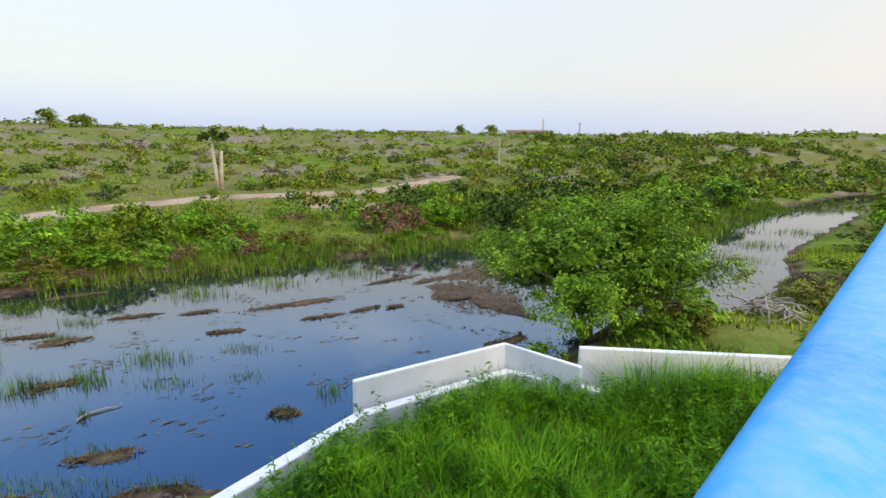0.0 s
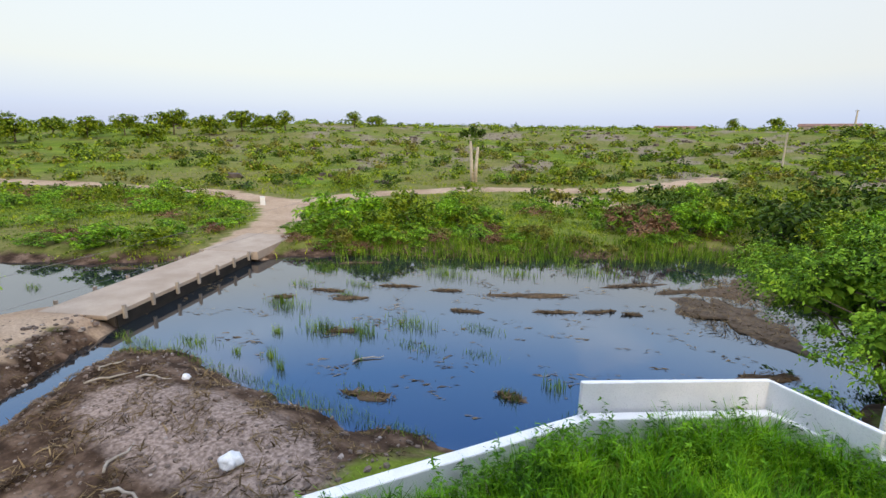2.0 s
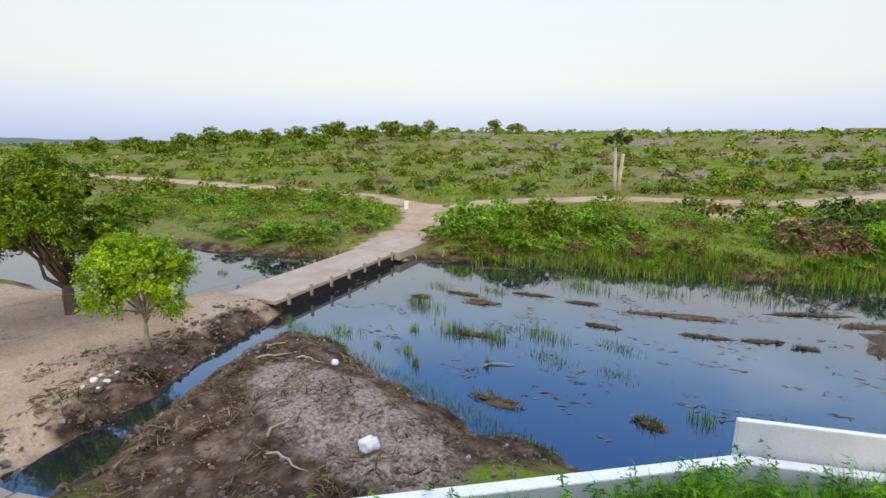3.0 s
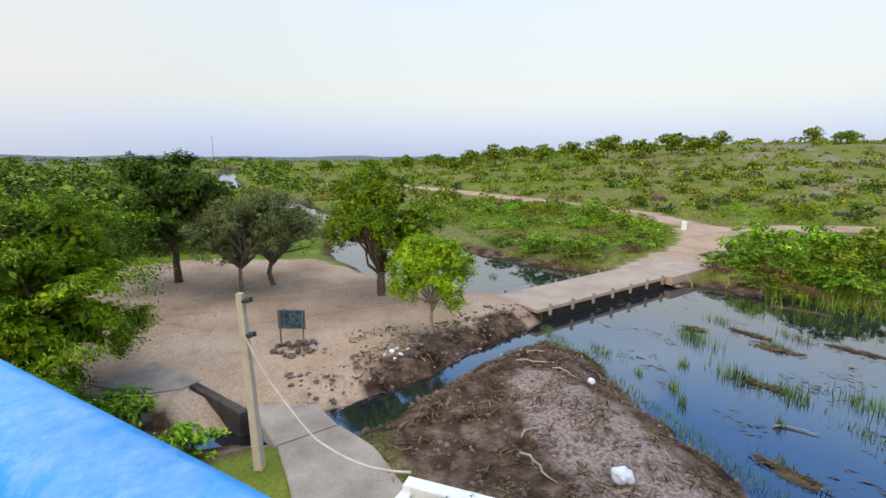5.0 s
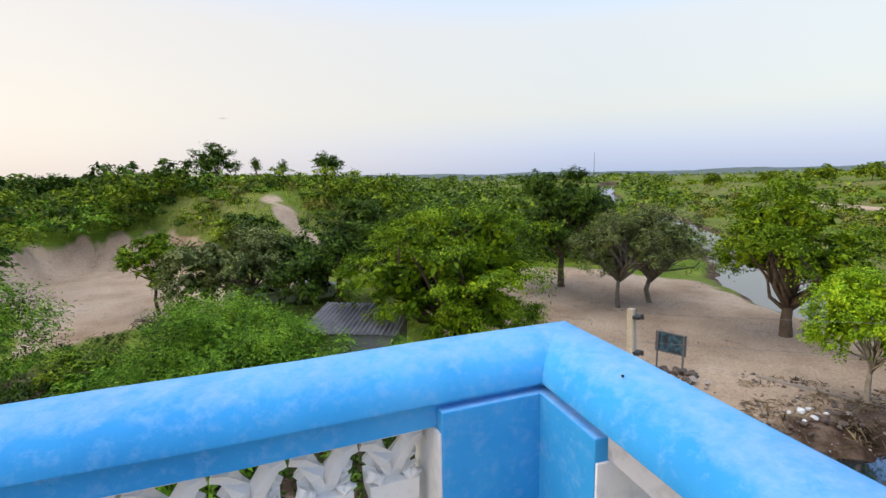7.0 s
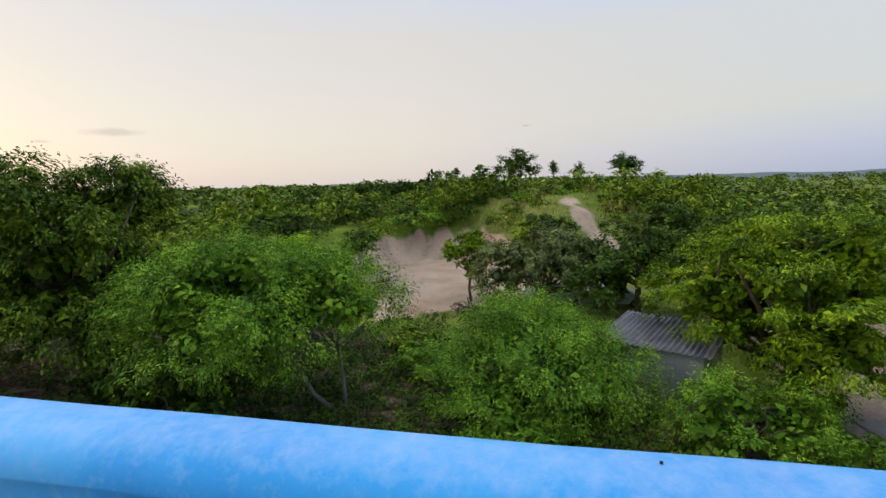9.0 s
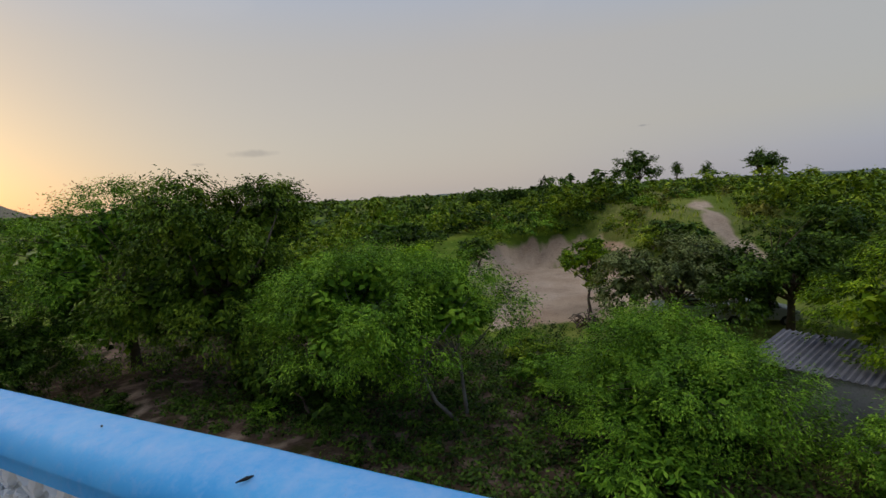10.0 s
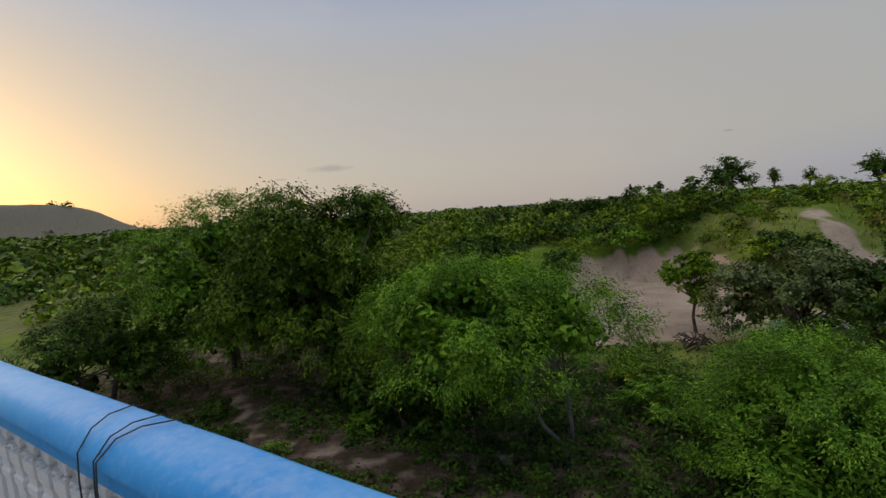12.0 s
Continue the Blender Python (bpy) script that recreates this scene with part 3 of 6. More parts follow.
    for nm, arr in (("far", far), ("sand", sand), ("mud", mud), ("gravel", np.clip(gravel * 1.6, 0, 1)), ("stony_or_hazy", stony_or_hazy)):
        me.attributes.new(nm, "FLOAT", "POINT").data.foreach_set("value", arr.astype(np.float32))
    tagged(new("ground", me), "rolling scrubland with sandy clearing, mud banks and tracks", "ground", "", "structure")


def ground_mat():
    m, nt, b = mat_base("ground_surface", 0.95)
    b.inputs["Specular IOR Level"].default_value = 0.08

    def at(nm):
        k = nt.nodes.new("ShaderNodeAttribute")
        k.attribute_name = nm
        return k.outputs["Fac"]

    def edge(src, n, lo, hi, amt):
        k = nt.nodes.new("ShaderNodeMath")
        k.operation = "MULTIPLY_ADD"
        nt.links.new(n.outputs[0], k.inputs[0])
        k.inputs[1].default_value = amt
        nt.links.new(src, k.inputs[2])
        f = nt.nodes.new("ShaderNodeMapRange")
        f.inputs[1].default_value, f.inputs[2].default_value = lo + amt * 0.5, hi + amt * 0.5
        nt.links.new(k.outputs[0], f.inputs[0])
        return f.outputs[0]

    huge, big, mid, fine = noise_node(nt, 0.035, 4), noise_node(nt, 0.22, 5), noise_node(nt, 1.3, 6), noise_node(nt, 9.0, 5)
    grass = ramp_node(nt, big.outputs[0], ((0.30, (0.06, 0.105, 0.010)), (0.5, (0.125, 0.185, 0.016)), (0.70, (0.22, 0.265, 0.036))))
    dry = ramp_node(nt, mid.outputs[0], ((0.3, (0.10, 0.115, 0.025)), (0.7, (0.25, 0.215, 0.085))))
    col = mix_col(nt, ramp_node(nt, huge.outputs[0], ((0.40, (0, 0, 0)), (0.56, (0.85, 0.85, 0.85)))), grass, dry)
    rock = ramp_node(nt, mid.outputs[0], ((0.35, (0.10, 0.08, 0.065)), (0.5, (0.26, 0.21, 0.15)), (0.7, (0.22, 0.24, 0.11))))
    col = mix_col(nt, edge(at("stony_or_hazy"), mid, 0.25, 0.75, 0.5), col, rock)
    # far ground fades to one flat haze grey
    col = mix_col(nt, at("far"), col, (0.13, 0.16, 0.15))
    # these mud colours also paint the shade under the thicket
    mud = ramp_node(nt, mid.outputs[0], ((0.32, (0.026, 0.016, 0.010)), (0.50, (0.085, 0.054, 0.036)), (0.68, (0.21, 0.145, 0.105))))
    col = mix_col(nt, edge(at("mud"), mid, 0.3, 0.7, 0.5), col, mud)
    sand = ramp_node(nt, big.outputs[0], ((0.3, (0.31, 0.21, 0.138)), (0.5, (0.44, 0.322, 0.222)), (0.7, (0.51, 0.385, 0.28))))
    sand = mix_col(nt, ramp_node(nt, mid.outputs[0], ((0.55, (0, 0, 0)), (0.75, (0.5, 0.5, 0.5)))), sand, (0.20, 0.145, 0.105))
    col = mix_col(nt, edge(at("sand"), mid, 0.3, 0.65, 0.45), col, sand)
    grav = ramp_node(nt, fine.outputs[0], ((0.32, (0.18, 0.13, 0.105)), (0.5, (0.27, 0.205, 0.17)), (0.7, (0.36, 0.285, 0.245))))
    col = mix_col(nt, edge(at("gravel"), mid, 0.3, 0.6, 0.4), col, grav)
    speck = ramp_node(nt, fine.outputs[0], ((0.36, (0.55, 0.55, 0.55)), (0.6, (1.08, 1.08, 1.08))))
    mul = nt.nodes.new("ShaderNodeMix")
    mul.data_type, mul.blend_type = "RGBA", "MULTIPLY"
    mul.inputs[0].default_value = 0.5
    nt.links.new(col, mul.inputs[6])
    nt.links.new(speck, mul.inputs[7])
    nt.links.new(mul.outputs[2], b.inputs["Base Color"])
    add = nt.nodes.new("ShaderNodeMath")
    add.operation = "MULTIPLY_ADD"
    nt.links.new(mid.outputs[0], add.inputs[0])
    add.inputs[1].default_value = 2.0
    nt.links.new(fine.outputs[0], add.inputs[2])
    bump(nt, b, add.outputs[0], 0.7, 0.06)
    return m


def water():
    bm = bmesh.new()
    vs = [bm.verts.new((x, y, WATER_Z)) for x, y in ((-600, -200), (400, -60), (400, 260), (-600, 60))]
    bm.faces.new(vs)
    tagged(new("water", bm_mesh("water", bm, WATER)), "still river water reflecting the evening sky", "water", "", "structure")


ground()
water()

# ---------------------------------------------------------------- the house under the terrace
CORNER = Vector((-1.46, -1.58, 0))
DIR_A, DIR_B = Vector((0.7071, 0.7071, 0)), Vector((0.750, -0.6615, 0))
IN_A, IN_B = Vector((0.7071, -0.7071, 0)), Vector((0.6615, 0.750, 0))
TOP, FLOOR = 7.69, 6.70
LEN_A, LEN_B = 11.0, 13.0


def rail_mesh(d, inn, length, fascia):
    """The coping of the parapet: a beam with a rounded back and a fascia band below."""
    prof = [(0.0, -0.13), (0.0, -0.035), (0.012, -0.012), (0.035, 0.0), (0.10, 0.003), (0.145, -0.010), (0.176, -0.034), (0.187, -0.066), (0.187, -0.071), (0.169, -0.072), (0.169, -0.075), (0.169, -0.128), (0.165, -0.13)]
    V, F = [], []
    steps = 40
    k = len(prof)
    for i in range(steps + 1):
        s = length * i / steps
        for u, w in prof:
            wob = 0.003 * math.sin(s * 3.1 + u * 20) + 0.002 * math.sin(s * 7.7)
            # both copings meet on the mitre of the corner
            p = CORNER + d * (s * (1 - u / length) + u * 1.0) + inn * (u + wob * 0.4)
            V.append((p.x, p.y, TOP + w + wob))
    for i in range(steps):
        for j in range(k):
            j2 = (j + 1) % k
            F.append((i * k + j, i * k + j2, (i + 1) * k + j2, (i + 1) * k + j))
    slots = [1 if j == 10 else 0 for i in range(steps) for j in range(k)] + [0, 0]
    F.append(tuple(range(k)))
    F.append(tuple(range(steps * k, steps * k + k))[::-1])
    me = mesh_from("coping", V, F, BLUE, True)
    me.materials.append(fascia)
    me.polygons.foreach_set("material_index", slots)
    bm = bmesh.new()
    bm.from_mesh(me)
    bmesh.ops.recalc_face_normals(bm, faces=bm.faces)
    for f in bm.faces:
        f.smooth = len(f.verts) == 4
    for e_ in bm.edges:
        if len(e_.link_faces) == 2 and e_.calc_face_angle(0) > radians(38):
            e_.smooth = False
    bm.to_mesh(me)
    bm.free()
    return me


def baluster_mesh():
    """One cast baluster: a square tapering shaft with mouldings, carrying scrolled leaves at the head."""
    bm = bmesh.new()
    zs = [(0.0, 0.050), (0.05, 0.050), (0.055, 0.042), (0.09, 0.042), (0.11, 0.030), (0.40, 0.034), (0.56, 0.040), (0.575, 0.047), (0.60, 0.047), (0.61, 0.040), (0.64, 0.043), (0.655, 0.050), (0.70, 0.052)]
    rings = []
    for z, w in zs:
        rings.append([bm.verts.new((sx * w, sy * 0.036 * (w / 0.045), z)) for sx, sy in ((-1, -1), (1, -1), (1, 1), (-1, 1))])
    for a, b in zip(rings[:-1], rings[1:]):
        for k in range(4):
            bm.faces.new((a[k], a[(k + 1) % 4], b[(k + 1) % 4], b[k]))
    bm.faces.new(rings[0][::-1])
    bm.faces.new(rings[-1])

    def scroll(pts, r):
        V, F = tube_arrays(pts, r, 6)
        vs = [bm.verts.new(p) for p in V]
        for f in F:
            try:
                bm.faces.new([vs[i] for i in f])
            except ValueError:
                pass

    for s in (-1, 1):
        scroll([(s * 0.008, 0, 0.70), (s * 0.018, -0.012, 0.745), (s * 0.040, -0.014, 0.785), (s * 0.062, -0.010, 0.79)], [0.018, 0.022, 0.022, 0.020])
        scroll([(s * 0.040, -0.026, 0.725), (s * 0.048, -0.030, 0.712), (s * 0.034, -0.030, 0.700), (s * 0.026, -0.028, 0.716)], [0.014, 0.014, 0.014, 0.010])
        scroll([(s * 0.045, 0.004, 0.73), (s * 0.03, 0.004, 0.755), (s * 0.0, 0.004, 0.72)], [0.018, 0.02, 0.02])
    box(bm, (-0.0685, -0.03, 0.795), (0.0685, 0.03, 0.83), 0.004)
    box(bm, (-0.0685, -0.036, -0.03), (0.0685, 0.036, 0.0), 0.004)
    return bm_mesh("baluster", bm, CREAM)


def house():
    h = thing("house", (0, 0, 0), 0, "two storey house with a blue and white roof terrace", "house")
    # walls, four slabs and the terrace floor
    P = [CORNER + IN_A * 0.03 + IN_B * 0.03, CORNER + DIR_A * LEN_A + IN_A * 0.03, CORNER + DIR_A * LEN_A + DIR_B * LEN_B, CORNER + DIR_B * LEN_B + IN_B * 0.03]
    mid = sum(P, Vector()) / 4

    def slab(name, a, b, z0, z1, t, material):
        d = (b - a).normalized()
        n = Vector((-d.y, d.x, 0))
        if (mid - a).dot(n) < 0:
            n = -n
        bm = bmesh.new()
        m = Matrix(((d.x, n.x, 0, a.x), (d.y, n.y, 0, a.y), (0, 0, 1, 0), (0, 0, 0, 1)))
        box(bm, (0, 0, z0), ((b - a).length, t, z1), 0.008, m)
        return part(name, bm, material, h)

    for i in range(4):
        slab("wall", P[i], P[(i + 1) % 4], -0.4, FLOOR - 0.12, 0.23, WHITE)
    bm = bmesh.new()
    lo = [bm.verts.new((*(p + (p - mid).normalized() * 0.15).xy, FLOOR - 0.12)) for p in P]
    hi = [bm.verts.new((*(p + (p - mid).normalized() * 0.15).xy, FLOOR)) for p in P]
    bm.faces.new(lo[::-1])
    bm.faces.new(hi)
    for i in range(4):
        bm.faces.new((lo[i], lo[(i + 1) % 4], hi[(i + 1) % 4], hi[i]))
    part("terrace_floor", bm, CONCRETE, h, "grey cement terrace floor")
    # parapets on the two far sides
    slab("parapet", P[1], P[2], FLOOR, TOP, 0.16, WHITE)
    slab("parapet", P[2], P[3], FLOOR, TOP, 0.16, WHITE)
    par = part("coping", rail_mesh(DIR_A, IN_A, LEN_A, SHADE_WASH), BLUE, h, "glossy sky-blue painted rail with rounded top")
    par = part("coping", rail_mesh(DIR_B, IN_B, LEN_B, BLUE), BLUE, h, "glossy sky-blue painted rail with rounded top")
    # kerb below the balusters
    for d, inn, ln in ((DIR_A, IN_A, LEN_A), (DIR_B, IN_B, LEN_B)):
        a, b = CORNER + inn * 0.02 + d * 0.2, CORNER + inn * 0.02 + d * (ln - 0.1)
        slab("kerb", a, b, FLOOR, FLOOR + 0.02, 0.13, WHITE)
    # corner pier, two arms round the corner, painted blue inside and whitewashed at the ends
    def arm(d, inn, s0, s1):
        bm = bmesh.new()
        m = Matrix(((d.x, inn.x, 0, CORNER.x), (d.y, inn.y, 0, CORNER.y), (0, 0, 1, 0), (0, 0, 0, 1)))
        box(bm, (s0, 0.02, FLOOR), (s1, 0.196, TOP - 0.088), 0.004, m)
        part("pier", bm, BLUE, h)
        bm = bmesh.new()
        box(bm, (s1, 0.03, FLOOR), (s1 + 0.006, 0.194, TOP - 0.132), 0.002, m)
        part("pier_end", bm, WHITE, h, "whitewashed end of the pier")

    arm(DIR_A, IN_A, 0.03, 0.40)
    arm(DIR_B, IN_B, 0.205, 0.43)
    for d, inn, ln in ((DIR_A, IN_A, LEN_A), (DIR_B, IN_B, LEN_B)):
        for s in (3.6, 6.8, 10.0):
            if s + 0.3 < ln:
                bm = bmesh.new()
                m = Matrix(((d.x, inn.x, 0, CORNER.x), (d.y, inn.y, 0, CORNER.y), (0, 0, 1, 0), (0, 0, 0, 1)))
                box(bm, (s, 0.03, FLOOR), (s + 0.28, 0.19, TOP - 0.16), 0.004, m)
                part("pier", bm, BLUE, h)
    bal = baluster_mesh()
    for d, inn, ln in ((DIR_A, IN_A, LEN_A), (DIR_B, IN_B, LEN_B)):
        s = 0.51
        while s < ln - 0.3:
            if not any(q - 0.07 < s < q + 0.35 for q in (3.6, 6.8, 10.0)):
                ob = new("baluster", bal)
                ob.parent = h
                p = CORNER + d * s + inn * 0.09
                ob.matrix_basis = Matrix(((d.x, inn.x, 0, p.x), (d.y, inn.y, 0, p.y), (0, 0, 1, FLOOR + 0.05), (0, 0, 0, 1))) @ Matrix.Diagonal((1, -1, 0.98, 1))
            s += 0.137


house()


# ---------------------------------------------------------------- garden wall and its grass
def wall_run(name, pts, z0, z1, t, material, parent, side=-1, cap=0.0):
    """A wall along points; its thickness goes to one side; cap gives a slightly wider top course."""
    n = len(pts)
    offs = []
    for i in range(n):
        a, b = Vector(pts[max(i - 1, 0)]), Vector(pts[min(i + 1, n - 1)])
        d = (b - a).normalized()
        offs.append(Vector((d.y, -d.x)) * -side)
    bm = bmesh.new()
    rings = []
    for (x, y), o in zip(pts, offs):
        rings.append([bm.verts.new((x, y, z0)), bm.verts.new((x, y, z1)), bm.verts.new((x + o.x * t, y + o.y * t, z1)), bm.verts.new((x + o.x * t, y + o.y * t, z0))])
    for a, b in zip(rings[:-1], rings[1:]):
        for k in range(4):
            bm.faces.new((a[k], a[(k + 1) % 4], b[(k + 1) % 4], b[k]))
    bm.faces.new(rings[0])
    bm.faces.new(rings[-1][::-1])
    bmesh.ops.recalc_face_normals(bm, faces=bm.faces)
    bmesh.ops.bevel(bm, geom=[e for e in bm.edges], offset=0.015, segments=2, affect="EDGES")
    return part(name, bm, material, parent)


def garden_wall():
    g = thing("garden_wall", (0, 0, 0), 0, "whitewashed retaining wall with stepped raised parapets round the garden", "wall")
    wall_run("retaining_wall", [(-8.9, 1.0), (-1.9, 10.75), (2.1, 13.25), (4.6, 12.1)], -1.3, 1.6, 0.32, WHITE, g, -1)
    wall_run("raised_parapet", [(-1.98, 10.9), (2.1, 13.4), (3.9, 11.85)], 1.2, 2.3, -0.16, WHITE, g, -1)
    wall_run("boundary_wall", [(4.05, 12.45), (9.6, 11.95), (16.5, 11.4)], -1.3, 2.6, -0.2, WHITE, g, -1)
    wall_run("end_wall", [(-8.9, 1.0), (-7.2, -0.6), (-2.2, -2.2)], -1.0, 1.45, 0.25, WHITE, g, 1)


garden_wall()
rng = np.random.default_rng(21)


def in_yard(n, lo=-0.5):
    pts = []
    while len(pts) < n:
        x, y = rng.uniform(-9, 16, n), rng.uniform(-3, 13.5, n)
        ok = (poly_dist(x, y, YARD) < lo) & ((x - y - 0.12) < -0.35)
        pts += list(zip(x[ok], y[ok]))
    return np.array(pts[:n])


def yard_grass():
    p = in_yard(3300)
    k = 11
    base = np.repeat(p, k, 0) + rng.normal(scale=0.13, size=(len(p) * k, 2))
    edge = smooth(-2.6, -0.5, poly_dist(p[:, 0], p[:, 1], YARD))
    tall = np.repeat(0.6 + 0.3 * ripple(p[:, 0], p[:, 1], 3.5, 31) + 0.3 * edge * (p[:, 0] > -0.5) + 0.95 * edge * smooth(3.5, 6, p[:, 0]), k)
    h = np.clip(tall, 0.25, 2.0) * (0.6 + 0.7 * rng.random(len(base)))
    b3 = np.column_stack([base, land(base[:, 0], base[:, 1]) - 0.03])
    ok = poly_dist(base[:, 0], base[:, 1], YARD) < -0.4
    v, q = blades(rng, b3[ok], h[ok], 0.018, 0.8, 3)
    tagged(new("garden_grass", quick_mesh("garden_grass", v, q, GRASS)), "dense tall bright green grass filling the garden", "grass", "", "stuff")
    # leafy weeds amongst it, thickest along the wall
    p = in_yard(2600, -0.45)
    d = poly_dist(p[:, 0], p[:, 1], YARD)
    keep = rng.random(len(p)) < 0.12 + 0.85 * smooth(-2.2, -0.6, d) + 0.6 * smooth(3.0, 6.0, p[:, 0])
    p = p[keep & (ripple(p[:, 0], p[:, 1], 2.4, 32) > -0.35)]
    k = 30
    tall = np.repeat(0.55 + 0.65 * rng.random(len(p)) + 0.35 * smooth(3.0, 6.0, p[:, 0]), k)
    f = rng.random(len(tall)) ** 0.7
    a = rng.random(len(tall)) * 6.283
    lean = np.repeat(rng.normal(scale=0.22, size=(len(p), 2)), k, 0) * f[:, None]
    rad = (0.05 + 0.13 * rng.random(len(tall))) * (1.15 - 0.6 * f)
    xy = np.repeat(p, k, 0) + lean + np.stack([np.cos(a), np.sin(a)], 1) * rad[:, None]
    base = np.repeat(land(p[:, 0], p[:, 1]), k)
    pos = np.column_stack([xy, base + tall * f])
    out = np.stack([np.cos(a), np.sin(a), 0.1 - 0.5 * rng.random(len(a))], 1)
    v = leaf_quads(pos, np.array([0, 0, 1.0]) + 0.35 * rng.normal(size=pos.shape), np.full(len(pos), 0.15), rng, 0.24, out)
    tagged(new("garden_weeds", quick_mesh("garden_weeds", v, quads_for(v), WEED)), "dark green leafy weeds in the garden grass", "weeds", "", "stuff")


yard_grass()


# ---------------------------------------------------------------- causeway
def causeway():
    c = thing("causeway", (0, 0, 0), 0, "low concrete causeway with a dusty deck over the river", "bridge")
    a, b = Vector((-24.45, 10.5, 0)), Vector((-28.9, 21.8, 0))
    d = (b - a).normalized()
    n = Vector((d.y, -d.x, 0))
    m = Matrix(((d.x, n.x, 0, a.x), (d.y, n.y, 0, a.y), (0, 0, 1, 0), (0, 0, 0, 1)))
    L = (b - a).length
    bm = bmesh.new()
    box(bm, (-0.6, -1.72, -0.04), (L + 0.6, 1.72, 0.17), 0.04, m)
    part("deck", bm, DECK, c, "pale dusty concrete deck")
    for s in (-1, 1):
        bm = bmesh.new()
        # the beam's black holds the shade below the deck
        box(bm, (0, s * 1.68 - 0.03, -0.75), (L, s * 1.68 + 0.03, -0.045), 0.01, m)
        part("edge_beam", bm, SHADE_CONC, c, "water-stained edge beam, painted near-black for the shade below the deck")
        k = 7 if s > 0 else 6
        for i in range(k):
            x = 0.4 + (L - 0.8) * i / (k - 1)
            bm = bmesh.new()
            box(bm, (x - 0.08, s * 1.76 - 0.06, -0.30), (x + 0.08, s * 1.76 + 0.08, 0.36), 0.02, m)
            part("kerb_post", bm, CONCRETE, c)
    for i in range(5):
        bm = bmesh.new()
        x = 0.2 + (L - 0.4) * i / 4
        box(bm, (x - 0.25, -1.6, -1.5), (x + 0.25, 1.6, -0.05), 0.02, m)
        part("pier", bm, DARK_CONC, c)
    # sloping apron at the far end
    bm = bmesh.new()
    e = Matrix.Translation((*(b + d * 3.2).xy, 0)) @ Matrix.Rotation(math.atan2(d.y, d.x), 4, "Z")
    box(bm, (-3, -2.1, -0.4), (3.4, 2.1, 0.2), 0.06, e)
    part("apron", bm, DECK, c)


causeway()


# ---------------------------------------------------------------- trees
def limbs(rng, h, r, cen, spread, count, lean=(0, 0), fork=0.45, stems=1):
    """Trunk and boughs: a tapered trunk that forks, and a bough to each of some clumps."""
    ch = []
    tops = []
    for s in range(stems):
        a = 6.283 * s / max(stems, 1) + rng.random()
        off = Vector((math.cos(a), math.sin(a), 0)) * (spread * 0.12 if stems > 1 else 0)
        top = Vector((lean[0], lean[1], 0)) * fork + off * 2.2 + Vector((0, 0, h * fork))
        p0 = off * 0.4 + Vector((0, 0, -0.25))
        midp = p0.lerp(top, 0.5) + Vector((rng.normal() * 0.06, rng.normal() * 0.06, 0)) * h * 0.3
        ch.append(tube_arrays([p0, p0.lerp(midp, 0.3), midp, top], [r * 1.45, r * 1.1, r * 0.92, r * 0.75], 8))
        tops.append(top)
    ids = rng.choice(len(cen), min(count, len(cen)), replace=False)
    for i in ids:
        c = Vector(cen[i])
        t = tops[int(rng.integers(len(tops)))]
        b = t.lerp(c, 0.45) + Vector((rng.normal(), rng.normal(), rng.normal() * 0.5 + 0.5)) * 0.12 * spread
        q = t - Vector((0, 0, h * 0.10 * rng.random()))
        ch.append(tube_arrays([q, q.lerp(b, 0.5) + Vector((rng.normal(), rng.normal(), 0)) * 0.04 * spread, b, b.lerp(c, 0.6), c], [r * 0.45, r * 0.34, r * 0.22, r * 0.11, r * 0.04], 6))
    return join_arrays(ch)


def tree(name, x, y, h, rx, ry, rz, leaves, leaf, mat, seed, label, cz=None, clumps=60, r=0.16, fork=0.4, stems=1, bark=None, ratio=0.5,
         clump=0.26, droop=0.2, lean=(0, 0), boughs=26, group="", cat="tree", z=None, flat=0.75, core=0.16):
    g = np.random.default_rng(seed)
    z = float(land(x, y)) if z is None else z
    t = thing(name, (x, y, z), g.random() * 20, label, cat, group)
    v, cen = crown_arrays(g, rx, ry, rz, clumps, int(leaves * (0.82 if math.hypot(x, y) > 24 else 1.1)), leaf * (1.25 if math.hypot(x, y) > 24 else 1.08), ratio, clump, droop, flat, core)
    cz = h - rz if cz is None else cz
    o = np.array([lean[0], lean[1], cz])
    low = 0.12
    v = v + o
    v[:, 2] = np.maximum(v[:, 2], low + 0.2 * g.random(len(v)))
    V, F = limbs(g, h, r, cen + o, rx, boughs, lean, fork, stems)
    part("trunk", mesh_from("trunk", V, F, bark or BARK, True), bark or BARK, t)
    part("crown", quick_mesh("crown", v, quads_for(v), mat), mat, t)
    return t


# the tree by the garden wall
tree("tree", 7.0, 20.4, 6.4, 5.4, 4.6, 3.0, 44000, 0.135, LEAF_ACACIA, 1, "spreading green tree with low limbs on the river bank", clumps=150, r=0.14, stems=5, fork=0.3, boughs=60, clump=0.2, cz=3.3, ratio=0.42)
# round the sandy clearing
tree("tree", -27.8, 3.0, 7.3, 3.7, 3.6, 2.9, 42000, 0.115, LEAF_NEEM, 2, "round-crowned neem tree with a dark trunk on sandy ground", clumps=150, r=0.26, fork=0.26, boughs=44, clump=0.19, cz=4.3, ratio=0.4, core=0.22)
tree("young_tree", -20.6, 4.3, 4.6, 1.8, 1.8, 1.85, 24000, 0.085, LEAF_LIME, 3, "young tree with bright yellow-green leaves on sandy ground", clumps=170, r=0.09, fork=0.32, bark=BARK_PALE, boughs=30, clump=0.21, cz=2.85)
